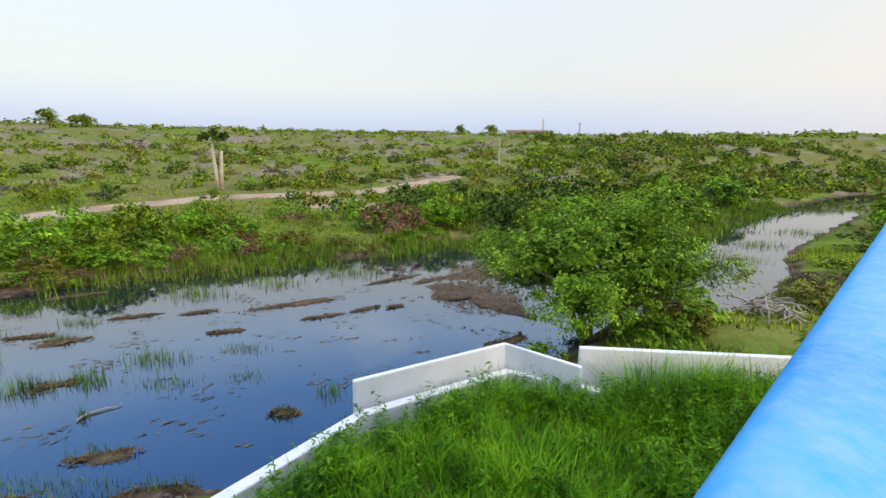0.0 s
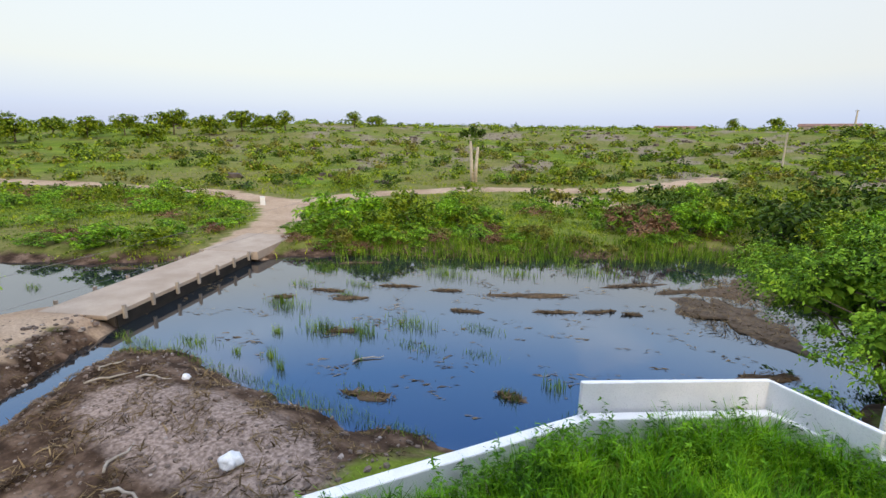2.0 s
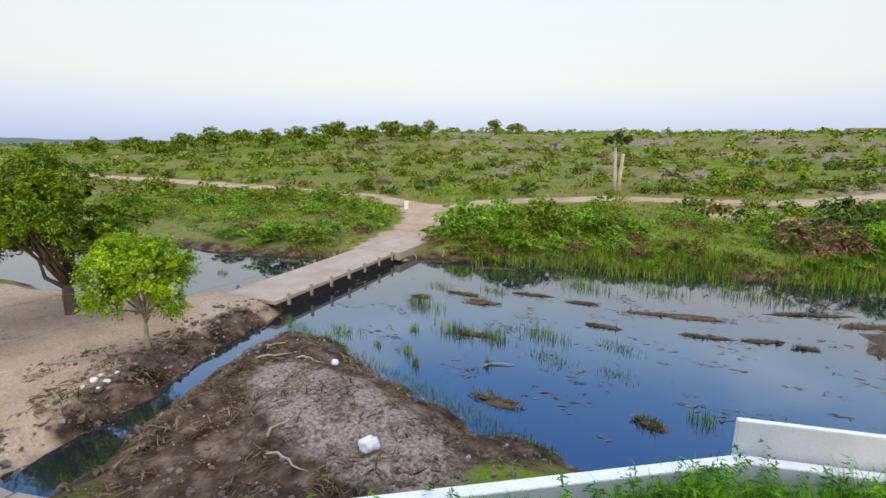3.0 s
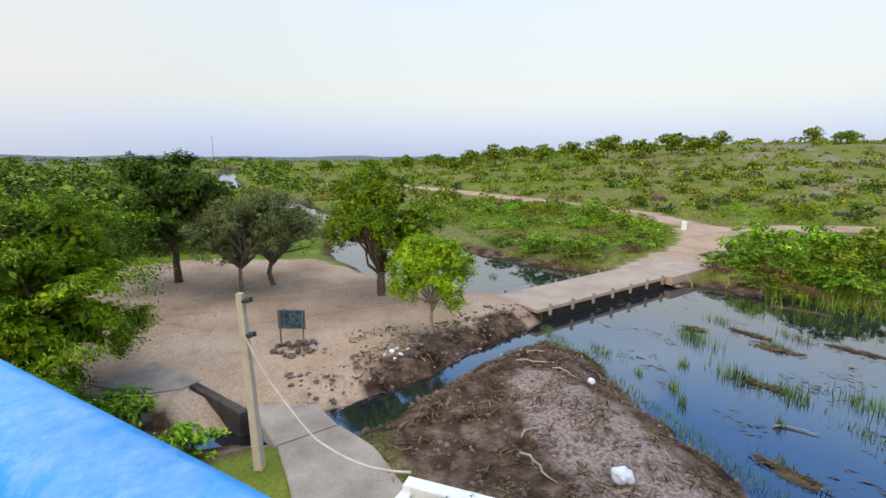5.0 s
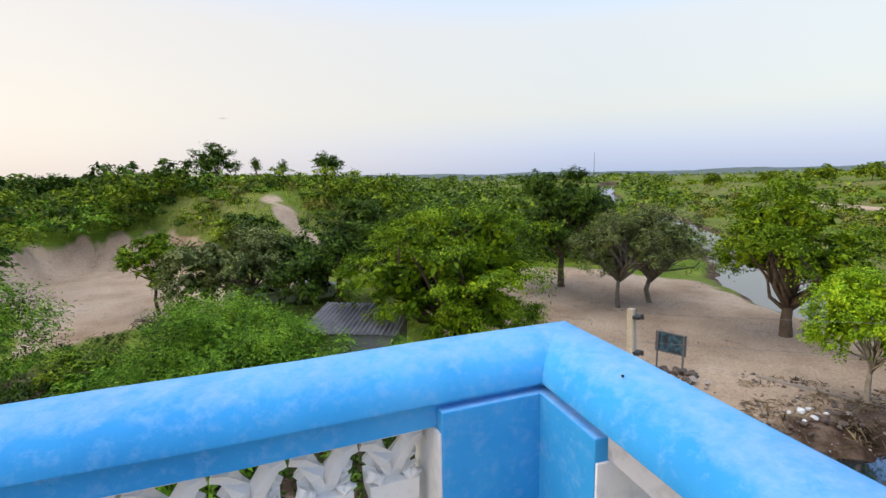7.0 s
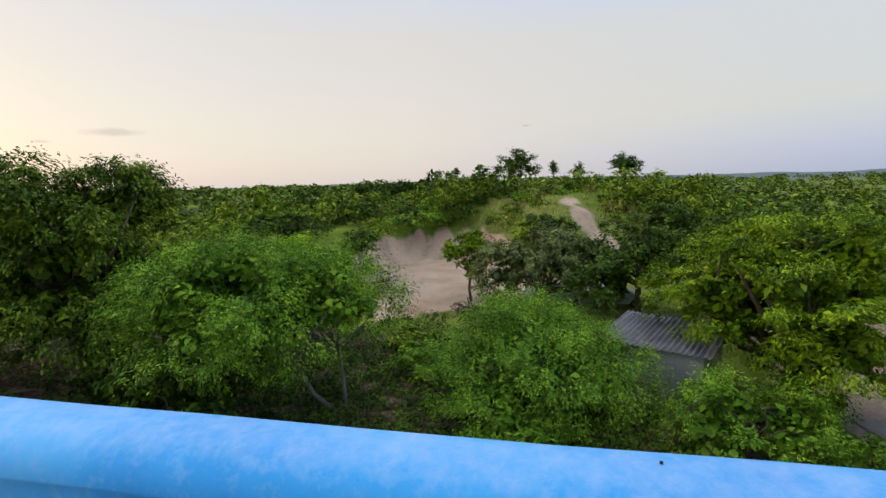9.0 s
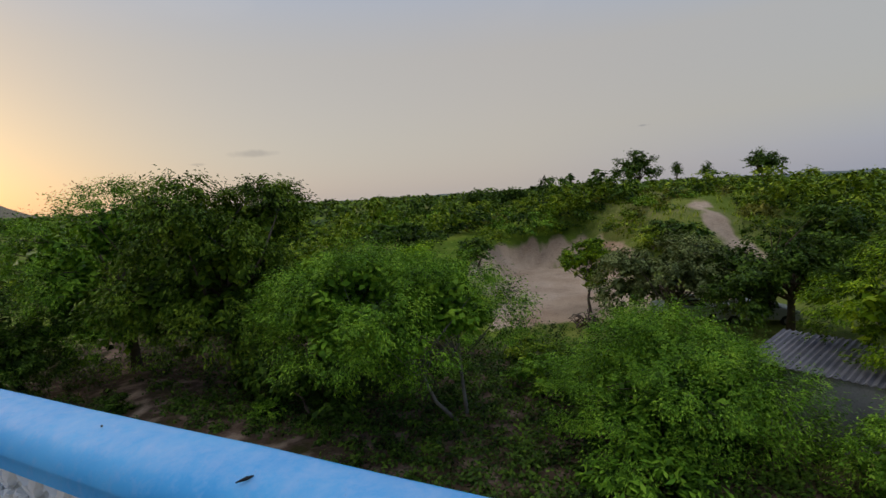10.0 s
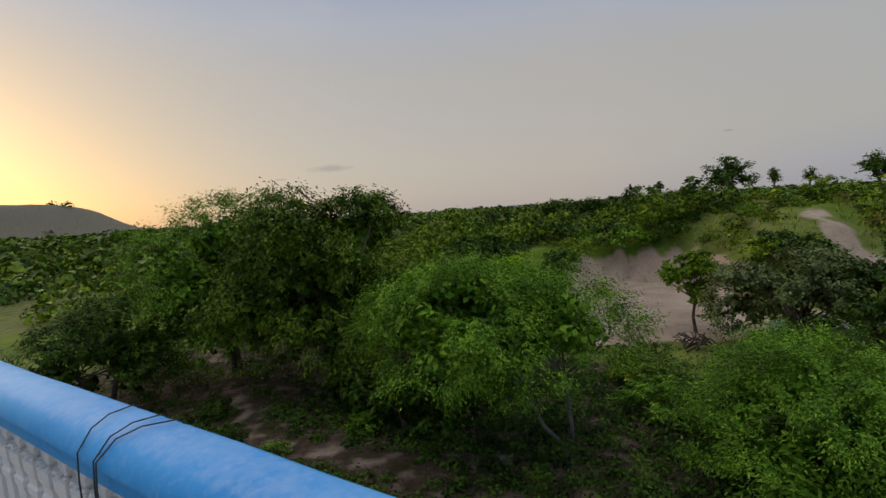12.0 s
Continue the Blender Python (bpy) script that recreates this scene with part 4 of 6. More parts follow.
tree("tree", -31.8, -3.4, 6.5, 3.7, 3.4, 2.4, 16000, 0.11, LEAF_GREY, 4, "grey-green thorny tree with a twisted trunk", clumps=130, r=0.16, fork=0.3, boughs=120, clump=0.2, droop=0.3, cz=4.0, ratio=0.3, core=0.1, bark=BARK_GREY)
tree("tree", -29.6, -5.0, 5.8, 3.0, 3.0, 2.0, 13000, 0.11, LEAF_GREY, 5, "grey-green thorny tree with thin crown", clumps=110, r=0.12, fork=0.36, boughs=100, clump=0.2, droop=0.3, cz=3.7, ratio=0.3, core=0.1, bark=BARK_GREY)
tree("tree", -33.8, -9.4, 8.0, 3.6, 3.5, 3.3, 24000, 0.14, LEAF_DARK, 6, "tall dark green tree on the sandy clearing", clumps=130, r=0.24, fork=0.32, clump=0.18, cz=4.8)
tree("tree", -17.6, -9.8, 7.0, 4.5, 4.4, 3.5, 60000, 0.115, LEAF_NEEM, 7, "large bright green neem tree beside the footbridge", clumps=150, r=0.26, fork=0.3, boughs=50, clump=0.19, cz=3.5, ratio=0.36, droop=0.4, flat=0.6)
tree("tree", -25.0, -14.0, 6.8, 4.4, 4.2, 3.2, 26000, 0.15, LEAF_DARK, 8, "dense dark green tree behind the shed", clumps=130, r=0.22, clump=0.18)
# south of the house
tree("tree", -23.2, -20.6, 6.2, 4.2, 4.2, 3.0, 24000, 0.15, LEAF_DARK, 9, "dark broad-leaved tree shading a parked car", clumps=120, r=0.2, fork=0.36, clump=0.18)
tree("tree", -19.4, -24.8, 5.0, 4.8, 4.2, 2.3, 24000, 0.15, LEAF_GREY, 10, "grey-green broad tree with large leaves", clumps=120, r=0.15, fork=0.32, stems=2, clump=0.18)
tree("tree", -17.2, -29.4, 4.9, 2.2, 2.2, 1.7, 10000, 0.13, LEAF_NEEM, 11, "small tree with a slim trunk by the sand pit", clumps=70, r=0.1, fork=0.42, clump=0.2)
tree("tree", -4.7, -18.6, 6.7, 4.7, 4.4, 2.3, 64000, 0.10, LEAF_ACACIA, 12, "feathery acacia tree with pale twin stems", clumps=200, r=0.07, fork=0.34, stems=2, bark=BARK_GREY, boughs=40, clump=0.2, ratio=0.3, droop=0.3, cz=4.2, flat=0.7, lean=(2.8, -0.7), core=0.22)
tree("tree", -10.5, -15.0, 3.7, 4.4, 4.0, 2.4, 72000, 0.095, LEAF_ACACIA, 13, "dense bright green thorn bush below the terrace", clumps=200, r=0.08, fork=0.3, stems=4, boughs=26, clump=0.2, ratio=0.3, droop=0.1, cz=1.4, flat=0.9)
tree("tree", 4.1, -26.9, 9.8, 4.6, 4.6, 5.4, 72000, 0.14, LEAF_WOOD, 14, "large dark green tree with hanging foliage", clumps=170, r=0.3, clump=0.2, droop=0.9, cz=4.5, ratio=0.42, core=0.22)
tree("tree", 9.6, -31.0, 10.2, 5.0, 4.8, 5.4, 56000, 0.12, LEAF_ACACIA, 15, "tall feathery tree with an uneven top", clumps=150, r=0.25, clump=0.2, ratio=0.32, cz=4.9, core=0.22)
tree("tree", 14.2, -26.8, 5.4, 3.7, 3.4, 2.8, 32000, 0.12, LEAF_DARK, 16, "dark thorny bush beside the footpath", clumps=130, r=0.1, stems=3, clump=0.19, cz=2.4, ratio=0.35)
tree("tree", -1.0, -27.0, 6.2, 4.8, 4.4, 3.0, 32000, 0.12, LEAF_ACACIA, 17, "light green acacia behind the thicket", clumps=150, r=0.16, ratio=0.3, clump=0.18, cz=3.0)
tree("tree", -5.2, -25.6, 5.8, 3.2, 3.0, 2.4, 20000, 0.12, LEAF_LIME, 18, "yellow-green tree rising from the thicket", clumps=100, r=0.14, ratio=0.35, clump=0.19, cz=3.2)
tree("tree", -13.4, -9.0, 2.6, 2.6, 2.3, 1.5, 16000, 0.10, LEAF_ACACIA, 19, "low straggling thorn bush beside the shed", clumps=80, r=0.05, stems=3, ratio=0.3, cz=0.9, clump=0.22, flat=1.0)


# ---------------------------------------------------------------- bushes, as copies of a few kinds
def bush_kind(seed, mat, leaves, leaf, rz=0.62, ratio=0.45, clumps=46):
    g = np.random.default_rng(seed)
    t = thing("bush", KIND_AT[seed], 0, BUSH_LABEL[seed - 41], "bush", "scrub bushes")
    v, cen = crown_arrays(g, 1.0, 0.92, rz, clumps, leaves, leaf, ratio, 0.27, 0.3)
    v[:, 2] = np.maximum(v[:, 2] + rz * 0.72, 0.02 + 0.1 * g.random(len(v)))
    V, F = limbs(g, 0.8, 0.05, cen + np.array([0, 0, rz * 0.72]), 1.0, 3, (0, 0), 0.25, 2)
    part("stem", mesh_from("stem", V, F, BARK, True), BARK, t)
    part("foliage", quick_mesh("foliage", v, quads_for(v), mat), mat, t)
    return t


BUSH_LABEL = ["mid-green scrub bush on rough grass", "bright green leafy bush", "dark green dense bush", "olive green dry-looking bush", "feathery green thorn bush", "brown dead thorn bush"]
KIND_AT = {s: (x, y, float(land(x, y))) for s, x, y in ((41, -52, 32), (42, -48, 30), (43, -60, 60), (44, -20, 70), (45, -38, 30), (46, -36, 26))}
KINDS = [bush_kind(41, LEAF_SCRUB, 1600, 0.13), bush_kind(42, LEAF_BRIGHT, 2000, 0.115, 0.66), bush_kind(43, LEAF_DARK, 1200, 0.16, 0.66),
         bush_kind(44, LEAF_OLIVE, 1200, 0.14, 0.55), bush_kind(45, LEAF_ACACIA, 1350, 0.15, 0.6, 0.36), bush_kind(46, LEAF_DRY, 1200, 0.15, 0.5, 0.2)]


FAR_BUSHES = [[] for _ in KINDS]


def bush(kind, x, y, r, tall=1.0, group="scrub bushes"):
    g = np.random.default_rng(int(abs(x * 131 + y * 977)) % 100000)
    k = KINDS[kind]
    if math.hypot(x, y) > 49:
        FAR_BUSHES[kind].append((x, y, float(land(x, y)) - 0.05, g.random() * 6.283, r, tall))
        return None
    ob = copy_thing(k, pose(x, y, float(land(x, y)) - 0.05, 0, 0, g.random() * 360))
    ob.scale = (r, r, r * tall)
    return tagged(ob, BUSH_LABEL[kind], "bush", group)


g = np.random.default_rng(77)
BUSHES_FAR_BANK = [(-31, 33.5, 2.6, 1, 1.0), (-27.5, 35, 2.8, 1, 1.0), (-24, 37.5, 2.9, 0, 1.0), (-21, 40, 2.4, 1, 0.95), (-17.5, 41, 2.2, 4, 0.9), (-30, 29.5, 1.5, 4, 0.7), (-24, 32, 1.5, 3, 0.7), (-19, 35, 1.6, 3, 0.6), (-12, 38.5, 1.7, 3, 0.8), (-4.5, 45, 3.2, 5, 1.0), (-6.5, 47, 2.2, 4, 1.0), (-1, 48, 2.6, 1, 1.0), (-28, 27.5, 1.3, 5, 0.5), (-22, 31.5, 1.2, 5, 0.5), (-14.5, 35.5, 1.2, 5, 0.5)]
BUSHES_INLET = [(1.5, 51, 3.0, 0, 1.0), (6, 46, 3.0, 2, 1.0), (9.5, 43.5, 3.0, 0, 1.0), (13, 46, 3.4, 1, 0.9), (8, 50, 3.4, 2, 1.0), (16, 50, 3.6, 0, 0.9), (21, 54, 3.4, 4, 0.8), (3, 57, 3.6, 2, 0.9), (12, 58, 3.8, 2, 0.9), (26, 60, 3.8, 0, 0.9), (33, 67, 4.2, 4, 0.9), (20, 64, 4, 2, 0.9), (27, 30, 2.4, 0, 0.5), (36, 40, 2.6, 2, 0.5), (44, 46, 3.0, 3, 0.5)]
BUSHES_THICKET = [(0.5, -21.5, 2.0, 2, 1.0), (-0.5, -23.5, 2.4, 4, 1.0), (2.2, -23.6, 2.0, 2, 1.0), (-8.6, -19.6, 1.7, 4, 0.8), (-7.8, -12.4, 1.7, 4, 0.8), (-9.6, -22.6, 1.4, 0, 0.8), (8.8, -24.6, 0.9, 2, 0.8), (11.5, -22.0, 1.6, 2, 0.9), (15.5, -21.5, 2.0, 2, 0.9), (5.5, -20.4, 0.6, 4, 0.8), (7.4, -22.0, 0.7, 2, 0.9), (2.4, -21.6, 0.8, 4, 0.8), (-15.8, -6.8, 1.2, 4, 0.8), (-13.1, -4.2, 0.9, 1, 1.0)]
BUSHES_NEAR_BANK = [(9.2, 18.6, 1.5, 4, 0.9), (4.2, 18.6, 1.3, 1, 0.9), (10.8, 20.6, 1.7, 3, 0.9), (3.6, 21.4, 1.0, 2, 0.7), (11.5, 22.5, 2.4, 4, 0.8), (20, 24, 2.2, 3, 0.6), (16, 17, 1.8, 4, 0.7), (11, 16.5, 1.2, 3, 0.7)]
BUSHES_PIT_RIM = [(-29.6, -37, 1.8, 2, 0.9), (-29.8, -42.5, 2.2, 0, 0.9), (-28.4, -49, 2.2, 2, 1.0), (-24, -53, 2.4, 2, 1.0), (-18, -48.5, 2.2, 0, 0.9), (-31.4, -33, 1.6, 4, 0.8), (-13.5, -41, 2.0, 2, 1.0), (-21, -53.5, 2.0, 4, 1.0)]
for x, y, r, k, tall in BUSHES_PIT_RIM + BUSHES_FAR_BANK + BUSHES_INLET + BUSHES_THICKET + BUSHES_NEAR_BANK:
    bush(k, x, y, r, tall)


def scatter(n, draw, size, kinds, clear=1.5, group="scrub bushes", tall=(0.75, 1.1)):
    made = 0
    for _ in range(n * 8):
        if made >= n:
            break
        x, y = draw()
        a = np.array([x]), np.array([y])
        r = g.uniform(*size)
        if near_water(*a)[0] < clear + r * 0.5 or poly_dist(*a, SANDY)[0] < r or poly_dist(*a, PIT)[0] < r or poly_dist(*a, YARD)[0] < r + 2:
            continue
        if min(line_dist(*a, ROAD_W)[0], line_dist(*a, ROAD_E)[0]) < r + 2.4 or min(line_dist(*a, TRAIL)[0], line_dist(*a, KNOLL_PATH)[0]) < r + 1.0 or (math.hypot(x + 40, y + 46) < 6 and r > 1.2):
            continue
        bush(int(g.choice(kinds)), x, y, r, g.uniform(*tall), group)
        made += 1


def ring(a0, a1, r0, r1):
    def draw():
        a, r = radians(g.uniform(a0, a1)), math.sqrt(g.uniform(r0 * r0, r1 * r1))
        return -r * math.sin(a), r * math.cos(a)
    return draw


scatter(50, lambda: (g.uniform(-75, -34), g.uniform(15, 40)), (1.2, 2.4), (0, 1, 4, 4, 1, 5), 0.4, tall=(0.5, 0.8))
scatter(40, lambda: (g.uniform(-31, 8), g.uniform(29, 60)), (1.0, 2.2), (0, 1, 4, 4, 3, 5), 0.4, tall=(0.6, 0.95))
scatter(26, ring(-34, 6, 46, 74), (1.8, 3.2), (0, 1, 2, 4), 1.5)
scatter(22, ring(20, 75, 62, 85), (1.2, 2.8), (0, 0, 1, 2, 3))
scatter(30, ring(-52, -22, 58, 95), (2.4, 4.4), (0, 1, 2, 4, 3), 2.5)
scatter(44, ring(112, 168, 40, 75), (1.8, 3.8), (2, 2, 0, 4, 0), 1.0)
scatter(46, lambda: (g.uniform(-66, -26), g.uniform(-74, -42)), (1.0, 1.9), (0, 2, 4, 0, 1), 1.0, tall=(0.6, 0.85))
scatter(22, ring(168, 200, 34, 66), (2.0, 3.8), (2, 4, 0, 2))
scatter(18, ring(96, 116, 46, 80), (2.4, 4.2), (2, 4, 0, 0), 1.0)
scatter(16, ring(92, 118, 41, 62), (1.6, 3.0), (2, 4, 0, 2), 0.0)
scatter(20, ring(150, 200, 60, 100), (2.8, 4.4), (2, 4, 0, 2), 1.0, tall=(1.0, 1.35))


for i in range(46):
    f = g.random() * 7
    k_ = int(f)
    LINE = [(-27.5, 24.5), (-24, 27.5), (-19.6, 31), (-13, 33.5), (-9.8, 36.5), (-3, 39.5), (1, 45.5), (6, 40.5)]
    (ax, ay), (bx, by) = LINE[k_], LINE[k_ + 1]
    bush(int(g.choice((5, 4, 5, 3, 1, 0))), ax + (bx - ax) * (f - k_) + g.normal(0, 0.5), ay + (by - ay) * (f - k_) + g.uniform(0.6, 4.5), g.uniform(0.6, 1.5), g.uniform(0.45, 0.8))


def far_bushes():
    """The bushes too far to tell apart, one mesh for each kind."""
    for rows, k in zip(FAR_BUSHES, KINDS):
        src = next(c for c in k.children if c.name.startswith("foliage")).data
        co = np.empty(len(src.vertices) * 3, np.float32)
        src.vertices.foreach_get("co", co)
        co = co.reshape(-1, 4, 3)[::2].reshape(-1, 3)
        V = []
        for x, y, z, a, r, tall in rows:
            c, n = math.cos(a), math.sin(a)
            V.append(np.column_stack([(co[:, 0] * c - co[:, 1] * n) * r + x, (co[:, 0] * n + co[:, 1] * c) * r + y, co[:, 2] * r * tall + z]))
        if V:
            v = np.concatenate(V)
            tagged(new("far_bushes", quick_mesh("far_bushes", v, quads_for(v), src.materials[0])), "far green scrub bushes merging over the rough upland", "scrub", "", "stuff")


far_bushes()


def mid_scrub():
    """Bushes of the middle distance, each a lumpy dome of leaf sprays."""
    r_ = np.random.default_rng(6)
    for mat, share, label in ((LEAF_SCRUB, 0, "mid-green scrub bushes on the rough upland"), (LEAF_DARK, 1, "dark green thorn scrub on the rough upland"), (LEAF_OLIVE, 2, "olive dry scrub on the rough upland")):
        V = []
        for a0, a1, r0, r1, n, lo, hi in ((-58, 95, 72, 170, (430, 210, 300)[share], 0.9, 3.0), (-56, -10, 78, 230, (330, 210, 90)[share], 2.0, 4.2), (-10, 20, 60, 110, (60, 50, 40)[share], 0.9, 2.4), (100, 215, 62, 125, (280, 260, 50)[share], 1.4, 3.6), (122, 150, 52, 90, (260, 140, 160)[share], 0.5, 1.7)):
            a, r = np.radians(r_.uniform(a0, a1, n)), np.sqrt(r_.uniform(r0 ** 2, r1 ** 2, n))
            x, y = -r * np.sin(a), r * np.cos(a)
            ok = (near_water(x, y) > 3.5) & (line_dist(x, y, ROAD_W) > 3.5) & (line_dist(x, y, ROAD_E) > 4.5) & (line_dist(x, y, KNOLL_PATH) > 3) & (poly_dist(x, y, PIT) > 3) & (line_dist(x, y, TRAIL) > 2.5)
            x, y = x[ok], y[ok]
            s = r_.uniform(lo, hi, len(x))
            k, c = 105, 12
            d = r_.normal(size=(len(x), c, 3))
            d /= np.linalg.norm(d, axis=2, keepdims=True)
            d[:, :, 2] = np.abs(d[:, :, 2])
            cen = np.column_stack([x, y, land(x, y)])[:, None] + d * s[:, None, None] * (0.35 + 0.4 * r_.random((len(x), c, 1))) * np.array([1, 1, 0.8])
            ids = r_.integers(0, c, (len(x), k))
            o = r_.normal(size=(len(x), k, 3))
            o /= np.linalg.norm(o, axis=2, keepdims=True)
            pos = np.take_along_axis(cen, ids[:, :, None].repeat(3, 2), 1) + o * s[:, None, None] * 0.34 * (0.6 + 0.5 * r_.random((len(x), k, 1))) * np.array([1, 1, 0.8])
            pos[:, :, 2] = np.maximum(pos[:, :, 2], land(x, y)[:, None] + 0.05)
            V.append(leaf_quads(pos.reshape(-1, 3), (o + np.array([0, 0, 0.6]) + 0.4 * r_.normal(size=o.shape)).reshape(-1, 3), np.repeat(s, k) * 0.22, r_, 0.6))
        v = np.concatenate(V)
        tagged(new("scrub", quick_mesh("scrub", v, quads_for(v), mat)), label, "scrub", "", "stuff")


mid_scrub()


def far_scrub():
    """Scrub and small trees past the nearer bushes, out to the skyline."""
    r_ = np.random.default_rng(5)
    upland = ((-58, 95, 110, 330, 2000, 0.9, 2.4), (-58, 95, 250, 340, 700, 1.4, 3.4), (-60, 100, 330, 900, 600, 3, 6))
    plain = ((92, 255, 85, 200, 2000, 1.8, 4.0), (92, 255, 180, 520, 1300, 2.2, 5.0), (95, 255, 500, 1200, 700, 4, 9))
    V = []
    for a0, a1, r0, r1, n, lo, hi in upland + plain:
        a, r = np.radians(r_.uniform(a0, a1, n)), np.sqrt(r_.uniform(r0 ** 2, r1 ** 2, n))
        x, y = -r * np.sin(a), r * np.cos(a)
        ok = (near_water(x, y) > 4) & (line_dist(x, y, ROAD_W) > 4) & (line_dist(x, y, ROAD_E) > 5) & (line_dist(x, y, KNOLL_PATH) > 4) & ((ripple(x, y, 42, 51) > -0.45) | (r > 300) | (np.degrees(a) > 95))
        x, y = x[ok], y[ok]
        s = r_.uniform(lo, hi, len(x)) * (0.75 + 0.25 * r_.random(len(x)))
        k = 26
        d = r_.normal(size=(len(x) * k, 3))
        d /= np.linalg.norm(d, axis=1, keepdims=True)
        d[:, 2] = np.abs(d[:, 2])
        c = np.repeat(np.column_stack([x, y, land(x, y) - 0.1]), k, 0)
        S = np.repeat(s, k)[:, None]
        lump = 0.7 + 0.45 * r_.random((len(d), 1))
        pos = c + d * lump * S * np.array([1, 1, 0.85])
        V.append(leaf_quads(pos, d + np.array([0, 0, 0.4]) + 0.4 * r_.normal(size=d.shape), S[:, 0] * 0.55, r_, 0.6))
    for chunk, mat, label in ((V[:len(upland)], LEAF_SCRUB, "scrub covering the upland to the skyline"), (V[len(upland):], LEAF_WOOD, "dark thorn woodland covering the plain to the skyline")):
        v = np.concatenate(chunk)
        tagged(new("far_scrub", quick_mesh("far_scrub", v, quads_for(v), mat)), label, "scrub", "", "stuff")


far_scrub()


def skyline_tree(x, y, h, w, seed, mat=None):
    south = y < 0
    tree("tree", x, y, h, w, w * 0.9, h * (0.34 if south else 0.46), 3000, 0.24 * max(w / 2.5, 0.6), mat or (LEAF_DARK if x < 0 and y < 0 else LEAF_SCRUB), seed, "lone tree dark against the skyline", clumps=60, r=0.03 * h, fork=0.45, boughs=14, group="skyline trees", clump=0.34 if south else 0.27, core=0.3, cz=h * (0.66 if south else 0.5))


def at_az(a, r):
    return -r * math.sin(radians(a)), r * math.cos(radians(a))


TREES_SOUTH_RISE = [(142.5, 128, 12.0, 4.6, 61), (131.2, 150, 10.0, 4.6, 62), (138.6, 170, 7.5, 2.0, 63), (135.8, 175, 7.5, 1.8, 64), (152, 120, 6.0, 4.5, 86), (156, 115, 5.6, 5, 87), (160, 112, 5.6, 4.5, 88)]
TREES_NORTH_RIDGE = [(45.9, 210, 8.5, 3.6, 65), (50.3, 205, 8.0, 6.5, 66), (56.8, 200, 8.0, 7.5, 67), (61, 200, 7.0, 5.0, 68), (64, 195, 7.0, 5.5, 69), (69.2, 195, 8.0, 6.0, 70), (72, 205, 6, 5, 71), (76.4, 220, 6.5, 6, 72), (38.4, 235, 8.0, 3.8, 73), (36, 240, 5.5, 5.0, 74)]
TREES_UPLAND = [(80, 230, 5.5, 6, 75), (84, 240, 5.5, 5, 76), (88.7, 260, 6.0, 5, 77), (53.5, 190, 6.0, 6, 78), (47.8, 195, 6.0, 6, 79), (66.5, 215, 7, 6, 80), (-2, 290, 6.5, 3.5, 82), (-5.5, 280, 6, 4, 83), (59, 170, 5, 5, 84), (74, 180, 5, 5, 85)]
for a, r, h, w, s in TREES_SOUTH_RISE + TREES_NORTH_RIDGE + TREES_UPLAND:
    skyline_tree(*at_az(a, r), h, w, s)


# ---------------------------------------------------------------- reeds, water weeds and drift
REEDS_POOL = [(-16.8, 20.1, 0.5, 60, 0.6), (-8.4, 19.4, 0.8, 130, 0.3), (-3.8, 15.7, 0.35, 36, 0.7), (-14.4, 27.2, 1.2, 170, 0.9), (-11.3, 13.9, 0.12, 22, 0.7), (-5.0, 14.2, 0.3, 40, 0.6), (-14.7, 15.6, 0.7, 110, 0.9), (-11.4, 18.2, 0.9, 120, 0.7), (-9.6, 12.0, 0.6, 70, 0.4), (-18.6, 17.2, 0.9, 120, 0.8), (-12.9, 16.3, 0.6, 90, 0.8), (-16.2, 14.4, 0.25, 34, 0.6)]
REEDS_SHALLOWS = [(-14.5, 12.4, 0.2, 36, 0.7), (-16.0, 12.0, 0.2, 30, 0.5), (-13.4, 11.9, 0.15, 26, 0.7), (-9.8, 16.2, 0.8, 90, 0.4), (-7.2, 16.8, 0.6, 60, 0.35), (-19.5, 25.5, 1.3, 140, 0.7), (-22, 24.2, 0.9, 110, 0.8), (-10.5, 29.5, 1.3, 150, 0.8), (-6, 32.5, 1.5, 170, 0.9), (-17.5, 22.2, 0.6, 60, 0.6), (-20.5, 20.5, 0.7, 60, 0.5), (-2.5, 13.8, 0.3, 40, 0.5)]
REEDS_REACH = [(20.5, 36, 1.8, 190, 0.8), (24, 38.5, 2.0, 190, 0.8), (18, 33, 1.4, 150, 0.7), (30, 45, 2.2, 190, 0.8), (21, 42, 2.4, 240, 1.0), (15, 38.5, 1.8, 220, 1.1), (40, 52, 2.5, 180, 0.9), (-18.4, 11.7, 0.7, 90, 0.5), (-33, 12, 0.5, 40, 0.5)]



def water_reeds():
    """Clumps of reeds standing in the shallows."""
    g_ = np.random.default_rng(300)
    P, H = [], []
    for x, y, r, n, h in REEDS_POOL + REEDS_SHALLOWS + REEDS_REACH:
        n = int(n * 1.6)
        P.append(np.column_stack([x + g_.normal(scale=r * 0.75, size=n), y + g_.normal(scale=r * 0.4, size=n), np.full(n, WATER_Z - 0.05)]))
        H.append(0.75 * h * (0.35 + 0.85 * g_.random(n)))
    v, q = blades(g_, np.concatenate(P), np.concatenate(H), 0.014, 0.35, 3)
    tagged(new("water_reeds", quick_mesh("water_reeds", v, q, REED)), "clumps of thin green reeds standing in the water", "reeds", "", "stuff")


water_reeds()


